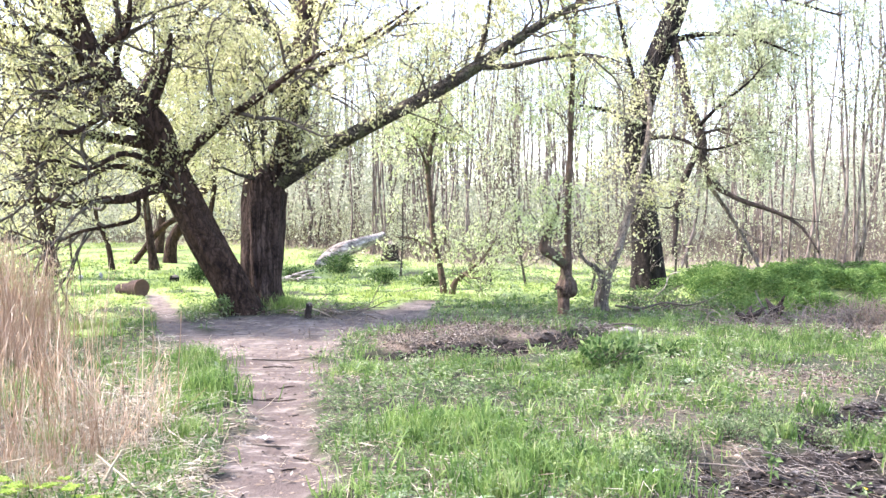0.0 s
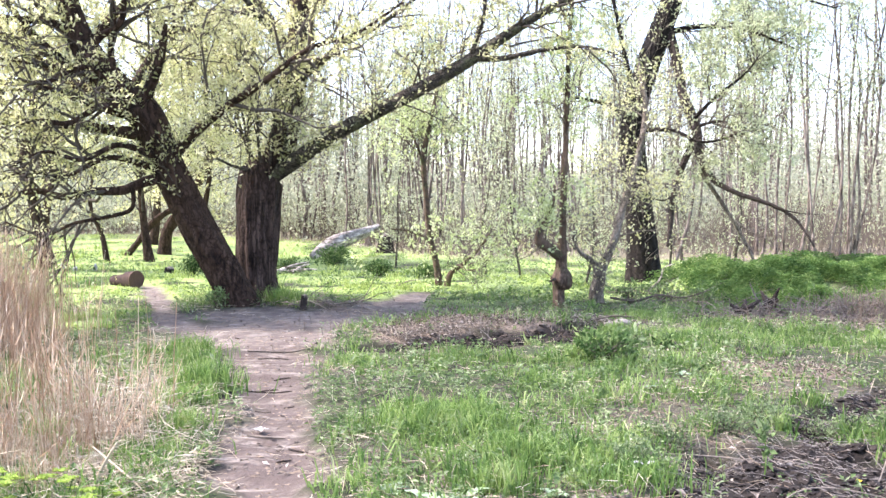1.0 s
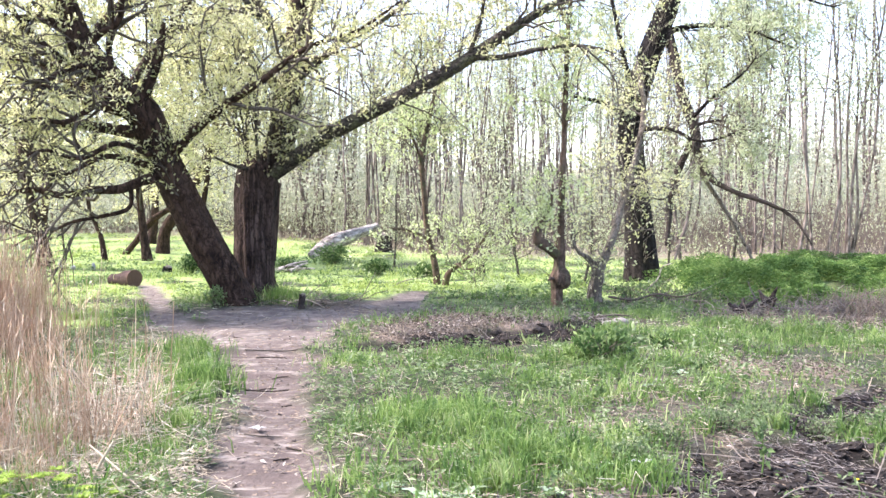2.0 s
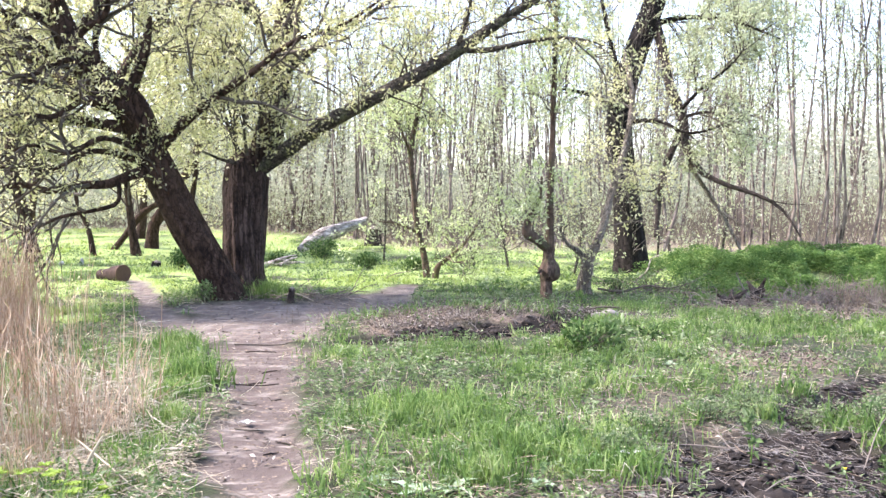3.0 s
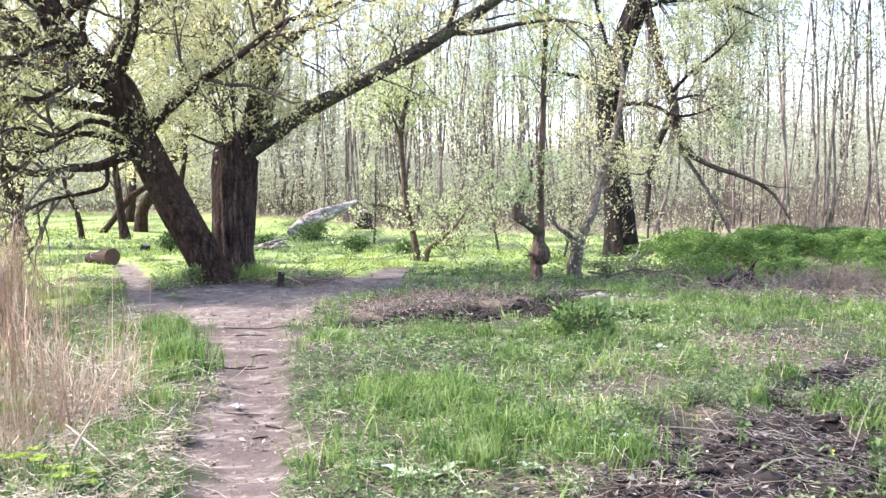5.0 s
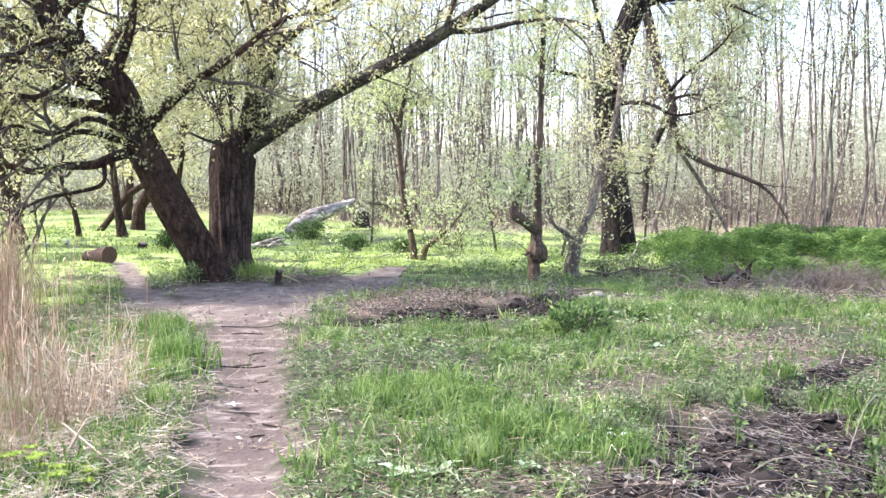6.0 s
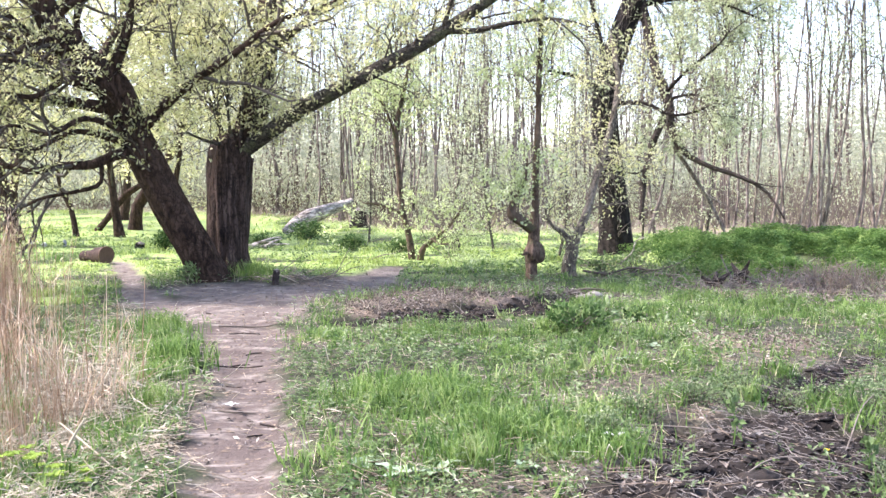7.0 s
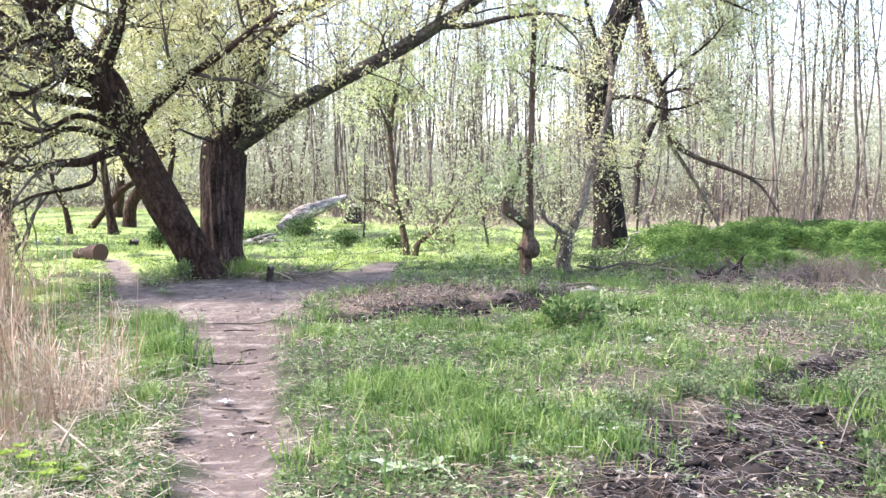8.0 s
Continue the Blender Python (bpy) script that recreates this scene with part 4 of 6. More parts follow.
back_tree([(-10.39, 38.0, 0.33, 0.3), (-10.28, 38.0, 1.12, 0.257), (-9.63, 38.0, 2.09, 0.236), (-8.66, 38.0, 3.8, 0.172), (-8.22, 38.0, 5.94, 0.097), (-8, 38, 8.0, 0.05)], 43, 60)
back_tree([(-11.27, 36.0, 0.19, 0.12), (-10.86, 36.0, 0.64, 0.122), (-10.14, 36.0, 1.55, 0.142), (-9.43, 36.0, 2.06, 0.102), (-9.1, 36, 3.4, 0.05)], 44, 44)
back_tree([(-10.56, 32.0, 0.28, 0.108), (-10.73, 32.0, 1.1, 0.09), (-11.09, 32.0, 2.0, 0.072), (-10.9, 32.0, 3.44, 0.045), (-10.8, 32, 5.0, 0.03)], 45, 44)
back_tree([(-8.73, 36.0, 0.23, 0.122), (-8.37, 36.0, 2.06, 0.122), (-8.2, 36.0, 3.07, 0.102), (-8.29, 36.0, 5.71, 0.061), (-8.3, 36, 8.0, 0.03)], 46, 55)


back_tree([(-15.5, 39.0, 0.5, 0.22), (-15.2, 39.0, 2.0, 0.18), (-14.8, 39.0, 4.5, 0.13), (-14.9, 39.0, 7.0, 0.09)], 47, 45)
back_tree([(-12.8, 45.0, 0.5, 0.22), (-12.6, 45.0, 2.5, 0.18), (-12.9, 45.0, 5.0, 0.13), (-12.7, 45.0, 7.5, 0.09)], 48, 45)
back_tree([(-9.6, 50.0, 0.5, 0.16), (-9.7, 50.0, 2.5, 0.13), (-9.4, 50.0, 5.5, 0.10), (-9.5, 50.0, 8.0, 0.07)], 49, 40)
back_tree([(-18.5, 47.0, 0.5, 0.2), (-18.3, 47.0, 2.5, 0.16), (-18.6, 47.0, 5.5, 0.11), (-18.4, 47.0, 8.0, 0.08)], 50, 45)


# ---- the stand of slim alders behind the meadow ----
def alder(seed):
    rng = np.random.default_rng(seed)
    h, r = rng.uniform(11, 15), rng.uniform(0.034, 0.062)
    bend = rng.normal(0, 0.35, (5, 2)).cumsum(0) * np.array([0.55])
    tr = Tree("alder_tree", (0, 0, 0), "slim tall alder with a bare grey-brown stem", M_ALDER, M_LEAF2, seed, group="alder stand")
    nodes = [(0, 0, -0.3, r * 1.25)] + [(bend[i, 0], bend[i, 1], h * f, r * g) for i, (f, g) in enumerate(((0.12, 1), (0.35, 0.85), (0.6, 0.62), (0.82, 0.4), (1.0, 0.12)))]
    tr.trunk(nodes, 8, 16, 0.06, 1.4)
    c = resample(nodes[2:], 12)
    tr.P.append(c[:, :3])
    tr.R.append(c[:, 3])
    tr.twigs([(20, (0.7, 2.0), 0.016), (62, (0.4, 1.0), 0.007)], 7, (0.08, 0.13), (0.045, 0.075), spread=0.18, lift=0.35, low=0.0)
    return tr.ob


def stand():
    rng = np.random.default_rng(5)
    kinds = [alder(100 + i) for i in range(9)]
    # the stems one can tell apart: x, y, tilt in degrees; the rest by chance
    clear = [(11.05, 38, -1), (11.3, 38, 0), (12.4, 38.5, 0), (10.95, 32, -2.6), (13.2, 39, 3), (12.9, 36, 0.5), (13.3, 36, 1.5), (13.0, 34.5, 1.3), (13.9, 36, 1), (15.2, 38, 0.7), (14.7, 36, 0.3), (14.8, 36, 2.4), (14.9, 36, 3.6), (14.8, 35.9, 5), (16.0, 36, 0.3), (16.5, 36.4, 2.5), (16.4, 35, 2), (17.2, 37, -0.5), (-4.9, 52, 0.8), (-3.6, 51, 1.3), (-2.9, 47, 0), (-2.0, 48, 0.6), (2.3, 47, -1.5), (3.2, 48, 0.6), (3.9, 50, 0), (4.2, 48, 0.5), (4.9, 52, -0.4)]
    spots = [(x, y) for x, y, tilt in clear]
    while len(spots) < 170:
        y = rng.uniform(30, 74)
        x = rng.uniform(-0.5, 0.5) * y * 1.05
        if -0.2 * y < x < 0.33 * y and wood_at(x, y) > 0.5 and all((x - a) ** 2 + (y - b) ** 2 > 0.4 for a, b in spots):
            spots.append((x, y))
            for _ in range(rng.integers(0, 4)):
                spots.append((x + rng.normal(0, 0.3), y + rng.normal(0, 0.3)))
    for n, (x, y) in enumerate(spots):
        m = pose(x, y, float(ground_z(x, y)), rng.normal(0, 3), rng.normal(0, 3.5), rng.uniform(0, 360))
        if n < len(clear):
            m = pose(x, y, float(ground_z(x, y)), rng.normal(0, 1), clear[n][2], 0)
        ob = kinds[n % len(kinds)]
        if n < len(kinds):
            ob.matrix_basis = m
        else:
            copy_thing(ob, m)


stand()


def far_wood():
    rng = np.random.default_rng(8)
    n = 400
    y = rng.uniform(60, 130, n)
    x = rng.uniform(-0.62, 0.62, n) * y
    h, r = rng.uniform(12, 20, n), rng.uniform(0.06, 0.12, n)
    k = 7
    f = np.linspace(0, 1, k)
    drift = rng.normal(0, 0.22, (n, k, 2)).cumsum(1)
    P = np.stack([x[:, None] + drift[..., 0], y[:, None] + drift[..., 1], ground_z(x, y)[:, None] + h[:, None] * f - 0.2], -1)
    R = r[:, None] * np.linspace(1.1, 0.2, k)
    B, RB = grow(P, R, 6200, (1.0, 3.0), 0.022, rng, lift=0.35, low=0.15, k=4)
    stuff("wood_stems", join(tubes(P, R, 6, cap=False), tubes(B, RB, 3, cap=False)), M_ALDER, "distant stems of a dense alder wood", "woods")
    stuff("wood_leaves", foliage(B, 7, (0.12, 0.22), (0.08, 0.14), rng, 0.4), M_LEAF2, "pale green spring foliage of the distant wood", "woods")


far_wood()


def far_leaves():
    """Hazel and willow scrub behind the stems: loose bushes of small leaves."""
    rng = np.random.default_rng(77)
    n = 1500
    y = 56 + 95 * rng.random(n) ** 1.25
    x = rng.uniform(-0.60, 0.60, n) * y
    left = smooth(0.10, -0.22, x / y) + 1.3 * smooth(0.24, 0.38, x / y)
    tall = (3.6 + 5.2 * left + 3.2 * vnoise(x, y, 9, 78)) * rng.uniform(0.6, 1.2, n)
    per = 118
    idx = np.repeat(np.arange(n), per)
    m = len(idx)
    d = unit(rng.normal(size=(m, 3)))
    r = rng.random(m)[:, None] ** 0.45
    lump = 0.75 + 0.5 * vnoise(d[:, 0] * 2 + idx * 3.7, d[:, 2] * 2 + idx * 1.3, 0.6, 79)
    c = np.stack([x, y, ground_z(x, y) + 0.45 * tall], -1)[idx]
    p = c + d * r * lump[:, None] * np.stack([0.38 * tall + 0.7, 0.38 * tall + 0.7, 0.55 * tall], -1)[idx]
    size = np.clip(p[:, 1] / 75, 0.8, 1.7)
    stuff("scrub_leaves", leaf_quads(p, unit(rng.normal(size=(m, 3))), unit(rng.normal(size=(m, 3))), rng.uniform(0.18, 0.36, m) * size, rng.uniform(0.13, 0.24, m) * size), M_SCRUB, "grey-green young foliage of distant scrub", "woods")


far_leaves()


def thicket():
    """Brown undergrowth of thin shoots along the edge of the wood."""
    rng = np.random.default_rng(9)
    y = rng.uniform(32, 84, 15000)
    x = rng.uniform(-0.53, 0.53, 15000) * y
    ok = (wood_at(x, y) > 0.5) & (vnoise(x, y, 1.8, 95) > 0.40)
    x, y = x[ok], y[ok]
    n, k = len(x), 3
    L = rng.uniform(0.8, 3.4, n)
    d = unit(np.stack([rng.normal(0, 0.35, n), rng.normal(0, 0.35, n), np.ones(n)], -1))
    P = [np.stack([x, y, ground_z(x, y) - 0.05], -1)]
    for j in range(k - 1):
        P.append(P[-1] + d * (L / (k - 1))[:, None])
        d = unit(d + rng.normal(size=(n, 3)) * 0.16)
    P = np.stack(P, 1)
    R = rng.uniform(0.008, 0.022, n)[:, None] * np.linspace(1, 0.3, k)
    stuff("undergrowth", tubes(P, R, 3, cap=False), M_BRUSH, "brown leafless undergrowth along the wood", "undergrowth")
    pick = rng.random(n) < 0.22 + 0.4 * smooth(0.16, 0.02, x / y)
    stuff("undergrowth_leaves", foliage(P[pick], 12, (0.08, 0.16), (0.05, 0.09), rng, 0.2), M_LEAF2, "sparse pale leaves in the undergrowth", "undergrowth")


thicket()


# ---- grass, herbs, reeds ----
def blades(x, y, h, w, bend, rng, steps=2):
    n = len(x)
    z = ground_z(x, y)
    a = rng.uniform(0, 2 * np.pi, n)
    b = rng.uniform(0, 2 * np.pi, n)
    side = np.stack([np.cos(a), np.sin(a), np.zeros(n)], -1) * (w / 2)[:, None]
    way = np.stack([np.cos(b), np.sin(b), np.zeros(n)], -1) * (h * bend)[:, None]
    p = np.stack([x, y, z - 0.01], -1)
    up_ = np.array([0, 0, 1.0])
    m = p + way * 0.3 + up_ * (h * 0.6)[:, None]
    tip = p + way + up_ * (h * (1 - 0.45 * bend))[:, None]
    V = np.stack([p - side, p + side, m + side * 0.7, m - side * 0.7, tip], 1).reshape(-1, 3)
    o = np.arange(n)[:, None] * 5
    return V, o + np.array([0, 1, 2, 3]), o + np.array([3, 2, 4]), False


def scatter(n, y0, y1, rng, wide=0.53, margin=1.2, power=1.0):
    y = y0 + (y1 - y0) * rng.random(n) ** power
    return rng.uniform(-1, 1, n) * (wide * np.abs(y) + margin + (3.0 if y0 < 0 else 0.0)), y


def meadow():
    rng = np.random.default_rng(31)
    sets, sward = [], []
    for count, y0, y1, hh, ww in ((48000, -4.0, 4.2, 0.12, 0.012), (95000, 4.2, 9, 0.135, 0.0120), (115000, 9, 17, 0.125, 0.0145), (90000, 17, 30, 0.11, 0.017), (60000, 30, 64, 0.13, 0.032)):
        x, y = scatter(count, y0, y1, rng)
        clump = rng.random(count) < 0.65
        cx, cy = scatter(count // 22, y0, y1, rng)
        pick = rng.integers(0, len(cx), count)
        tall = np.where(clump, 0.35 + 1.5 * rng.random(len(cx))[pick] ** 1.6, 0.55)
        wide = rng.uniform(0.02, 0.075, len(cx))[pick] * (0.6 + abs(y0) / 14)
        x = np.where(clump, cx[pick] + rng.normal(0, 1, count) * wide, x)
        y = np.where(clump, cy[pick] + rng.normal(0, 1, count) * wide, y)
        lush = vnoise(x, y, 1.5, 41) * 0.45 + vnoise(x, y, 0.5, 43) * 0.3 + vnoise(x, y, 0.16, 42) * 0.25
        keep = rng.random(count) < smooth(0.46, 0.58, lush) * (1.0 if y0 < 17 else 0.8) + (0.2 if y0 >= 17 else 0.03)
        keep &= rng.random(count) > np.clip(trail_at(x, y) * 1.5 + 1.2 * mud_at(x, y) + 0.8 * litter_at(x, y) + 0.45 * reedy(x, y) + 0.7 * worn_at(x, y) + 0.75 * thatch_at(x, y), 0, 1)
        x, y, lush, tall = x[keep], y[keep], lush[keep], tall[keep]
        h = hh * rng.uniform(0.4, 1.3, len(x)) * (0.2 + 1.5 * lush) * tall
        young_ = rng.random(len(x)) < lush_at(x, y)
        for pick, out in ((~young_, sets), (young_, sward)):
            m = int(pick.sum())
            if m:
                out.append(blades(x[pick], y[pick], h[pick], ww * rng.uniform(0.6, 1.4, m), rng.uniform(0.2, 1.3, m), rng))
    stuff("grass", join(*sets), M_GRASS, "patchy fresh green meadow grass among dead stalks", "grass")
    stuff("sward", join(*sward), M_LIT_SWARD, "close yellow-green young grass at the back, coloured as sunlit", "grass")


meadow()


def tufts():
    """Lush tufts of grass beside the path."""
    rng = np.random.default_rng(32)
    for x0, y0, r, h, n in ((-2.75, 11.2, 0.25, 0.30, 420), (-2.12, 9.0, 0.27, 0.34, 700), (-1.86, 7.25, 0.16, 0.24, 330), (-2.1, 8.25, 0.2, 0.22, 300), (-2.55, 10.4, 0.2, 0.26, 300), (-2.75, 6.9, 0.15, 0.28, 160), (-2.0, 6.6, 0.3, 0.14, 420), (-2.75, 17.75, 0.26, 0.42, 700), (-2.45, 17.6, 0.22, 0.26, 300), (0.55, 6.3, 0.25, 0.26, 380), (-0.1, 7.4, 0.4, 0.22, 420), (0.35, 5.6, 0.2, 0.28, 300), (-4.2, 18.6, 0.4, 0.3, 260), (2.5, 13.3, 0.45, 0.17, 600), (3.3, 12.9, 0.55, 0.17, 750), (4.2, 12.7, 0.6, 0.16, 700), (3.2, 15.6, 0.6, 0.16, 600), (4.3, 14.6, 0.5, 0.16, 500), (5.6, 12.6, 0.6, 0.16, 600), (1.15, 5.9, 0.3, 0.2, 420), (0.85, 6.3, 0.3, 0.2, 420), (1.3, 6.9, 0.4, 0.16, 420), (3.6, 6.9, 0.3, 0.14, 300), (0.2, 11.0, 0.5, 0.18, 600), (-0.9, 10.6, 0.3, 0.18, 350)):
        x, y = x0 + rng.normal(0, r * 0.6, n), y0 + rng.normal(0, r * 0.6, n)
        ob = new("grass_tuft", mesh_of("grass_tuft", *blades(x, y, h * rng.uniform(0.4, 1.15, n), rng.uniform(0.007, 0.014, n), rng.uniform(0.1, 0.8, n), rng)[:3]))
        ob.data.materials.append(M_GRASS)
        tagged(ob, "lush bright green tuft of tall grass", "grass", "grass tufts", "stuff")


tufts()


def herbs():
    """Low broad-leaved herbs over the clearing, and the nettles on the bank."""
    rng = np.random.default_rng(33)
    sets = []
    for count, y0, y1, l in ((10000, 4.2, 9, 0.032), (8500, 9, 18, 0.044), (5000, 18, 36, 0.07)):
        x, y = scatter(count, y0, y1, rng)
        dens = vnoise(x, y, 0.9, 51) * 0.6 + vnoise(x, y, 0.3, 52) * 0.4
        keep = (dens > 0.42) & (rng.random(count) > 0.7 * smooth(-1.4, -2.2, x + 0.12 * (y - 6)) * smooth(13, 9, y)) & (rng.random(count) > np.clip(trail_at(x, y) * 1.3 + 0.8 * mud_at(x, y) + 0.6 * litter_at(x, y) + 0.55 * thatch_at(x, y), 0, 1))
        x, y = np.repeat(x[keep], 7), np.repeat(y[keep], 7)
        n = len(x)
        big = np.repeat(rng.uniform(0.6, 1.5, n // 7), 7)
        p = np.stack([x + rng.normal(0, l * 0.6, n), y + rng.normal(0, l * 0.6, n), ground_z(x, y) + rng.uniform(0.0, 0.10, n) * big], -1)
        d = unit(np.stack([rng.normal(size=n), rng.normal(size=n), rng.uniform(-0.2, 0.6, n)], -1))
        l = l * big
        sets.append(leaf_quads(p, d, unit(rng.normal(size=(n, 3)) * 0.35 + np.array([0, 0, 1])), l * rng.uniform(0.5, 1.5, n), l * rng.uniform(0.3, 0.7, n)))
    stuff("herbs", join(*sets), M_HERB, "low broad-leaved herbs scattered through the grass", "herbs")
    n = 200000
    x, y = rng.uniform(4.4, 11.5, n), 16.9 + 7.1 * rng.random(n)
    tuft = vnoise(x, y, 0.55, 55) * 0.6 + vnoise(x, y, 0.22, 59) * 0.4
    keep = rng.random(n) < smooth(4.8, 5.6, x - 0.1 * (y - 20) + 0.8 * (vnoise(x, y, 0.7, 54) - 0.5)) * smooth(0.34, 0.58, tuft) * smooth(17.0, 18.0, y - 0.9 * smooth(6.2, 5.2, x) - 0.03 * x + 1.3 * (vnoise(x, y, 1.1, 57) - 0.5))
    x, y, tuft = x[keep], y[keep], tuft[keep]
    n = len(x)
    top = 0.03 + 0.44 * smooth(0.3, 0.75, tuft) * (0.75 + 0.4 * vnoise(x, y, 1.4, 56))
    p = np.stack([x, y, ground_z(x, y) + top * rng.random(n) ** 0.55], -1)
    d = unit(np.stack([rng.normal(size=n), rng.normal(size=n), rng.uniform(-0.5, 0.5, n)], -1))
    stuff("nettles", leaf_quads(p, d, unit(rng.normal(size=(n, 3)) * 0.6 + np.array([0, 0, 1.0])), rng.uniform(0.035, 0.08, n), rng.uniform(0.02, 0.042, n)), M_NETTLE, "dense green nettles covering the low bank", "nettles")


herbs()


def stalks(x, y, h, r, lean, rng, k=5):
    n = len(x)
    b = rng.uniform(0, 2 * np.pi, n)
    d = unit(np.stack([np.cos(b) * lean, np.sin(b) * lean, np.ones(n)], -1))
    P = [np.stack([x, y, ground_z(x, y) - 0.02], -1)]
    for j in range(k - 1):
        P.append(P[-1] + d * (h / (k - 1))[:, None])
        d = unit(d + rng.normal(size=(n, 3)) * 0.07 + np.array([0, 0, -0.03]))
    return np.stack(P, 1), r[:, None] * np.linspace(1, 0.45, k)


def reeds():
    rng = np.random.default_rng(34)
    P, R, L = [], [], []
    for n, cx, cy, sx, sy, h, r in ((1050, -6.1, 12.0, 0.6, 1.3, 1.38, 0.0052), (300, -7.0, 14.2, 0.9, 1.5, 1.3, 0.0065), (130, -3.5, 7.7, 0.36, 0.9, 0.8, 0.0033), (70, -3.2, 8.0, 0.3, 0.6, 1.15, 0.0030), (60, -2.8, 8.0, 0.34, 0.8, 0.6, 0.0028), (60, -2.5, 8.3, 0.26, 0.9, 0.42, 0.0026), (80, -2.15, 6.9, 0.2, 0.5, 0.36, 0.0023), (190, -4.75, 11.0, 0.5, 1.0, 0.9, 0.0042), (300, -5.3, 12.8, 0.5, 1.0, 1.1, 0.0046), (90, -4.1, 10.4, 0.6, 0.9, 0.8, 0.004), (120, -3.4, 10.4, 0.4, 0.8, 0.6, 0.004), (60, -5.0, 13.5, 0.6, 1.2, 0.9, 0.005), (190, -2.45, 6.4, 0.25, 0.5, 0.5, 0.0025), (120, -2.9, 6.1, 0.3, 0.4, 0.45, 0.0025)):
        q = max(8, n // 9)
        pick = rng.integers(0, q, n)
        x, y = cx + rng.normal(0, sx, q)[pick] + rng.normal(0, 0.05, n), cy + rng.normal(0, sy, q)[pick] + rng.normal(0, 0.06, n)
        keep = (near_line(x, y, TRAIL) > 2.2) & (y > 5.5) & (x < -0.2 * y) & ((y < 9.3) | (x < -0.375 * y) | (rng.random(n) < 0.06))
        x, y = x[keep], y[keep]
        n = len(x)
        p, q = stalks(x, y, h * rng.uniform(0.5, 1.12, n), r * rng.uniform(0.6, 1.3, n), np.abs(rng.normal(0.0, 0.10, n)) + 0.35 * (rng.random(n) < 0.16), rng)
        P.append(p)
        R.append(q)
    P, R = np.concatenate(P), np.concatenate(R)
    n = len(P)
    idx = np.repeat(np.arange(n), 2)[: int(1.4 * n)]
    rng.shuffle(idx)
    t = rng.uniform(1.2, 3.9, len(idx))
    i = t.astype(int)
    p = P[idx, i] + (P[idx, i + 1] - P[idx, i]) * (t - i)[:, None]
    d = unit(rng.normal(size=(len(idx), 3)) * np.array([0.32, 0.32, 0.3]) + np.array([0, 0, 0.9]))
    blade = leaf_quads(p, d, rng.normal(size=(len(idx), 3)), rng.uniform(0.08, 0.24, len(idx)), rng.uniform(0.004, 0.008, len(idx)))
    stuff("reeds", join(tubes(P, R, 3, cap=False), blade), M_REED, "dry straw-coloured reeds standing in a loose bed", "reeds")


reeds()


def fallen():
    """Dry stalks, twigs and leaf litter lying about."""
    rng = np.random.default_rng(35)
    n = 24000
    x, y = scatter(n, 4.4, 22, rng, power=1.3)
    dens = np.maximum.reduce([0.55 * litter_at(x, y) * (1 - 0.8 * mud_at(x, y)), 0.06 * mud_at(x, y), 0.08 + 0.22 * thatch_at(x, y), smooth(-2.2, -3.2, x + 0.18 * (y - 6)) * 0.5]) * (1 - trail_at(x, y))
    keep = rng.random(n) < dens
    x, y = x[keep], y[keep]
    n, k = len(x), 4
    a = rng.uniform(0, 2 * np.pi, n)
    d = np.stack([np.cos(a), np.sin(a), rng.normal(0, 0.12, n)], -1)
    L = rng.uniform(0.08, 0.5, n)
    P = [np.stack([x, y, ground_z(x, y) + rng.uniform(0.0, 0.05, n)], -1)]
    for j in range(k - 1):
        P.append(P[-1] + d * (L / (k - 1))[:, None])
        d = unit(d + rng.normal(size=(n, 3)) * 0.13)
    P = np.stack(P, 1)
    P[..., 2] = np.maximum(P[..., 2], ground_z(P[..., 0], P[..., 1]) + 0.004)
    stuff("dead_stalks", tubes(P, rng.uniform(0.0013, 0.0042, n)[:, None] * np.linspace(1, 0.5, k), 3, cap=False), M_DEAD, "dry stalks and thin twigs lying on the soil", "litter")
    n = 60000
    x, y = scatter(n, 4.4, 24, rng, power=1.2)
    keep = rng.random(n) < np.maximum(litter_at(x, y) * (1 - 0.7 * mud_at(x, y)), 0.08 + 0.22 * thatch_at(x, y)) * (1 - 0.35 * trail_at(x, y))
    x, y = x[keep], y[keep]
    n = len(x)
    p = np.stack([x, y, ground_z(x, y) + rng.uniform(0.002, 0.03, n)], -1)
    d = unit(np.stack([rng.normal(size=n), rng.normal(size=n), rng.normal(0, 0.25, n)], -1))
    stuff("dead_leaves", leaf_quads(p, d, unit(rng.normal(size=(n, 3)) * 0.5 + np.array([0, 0, 1])), rng.uniform(0.025, 0.07, n), rng.uniform(0.015, 0.035, n)), M_DRIFT, "brown dead leaves lying on the ground", "litter")


fallen()


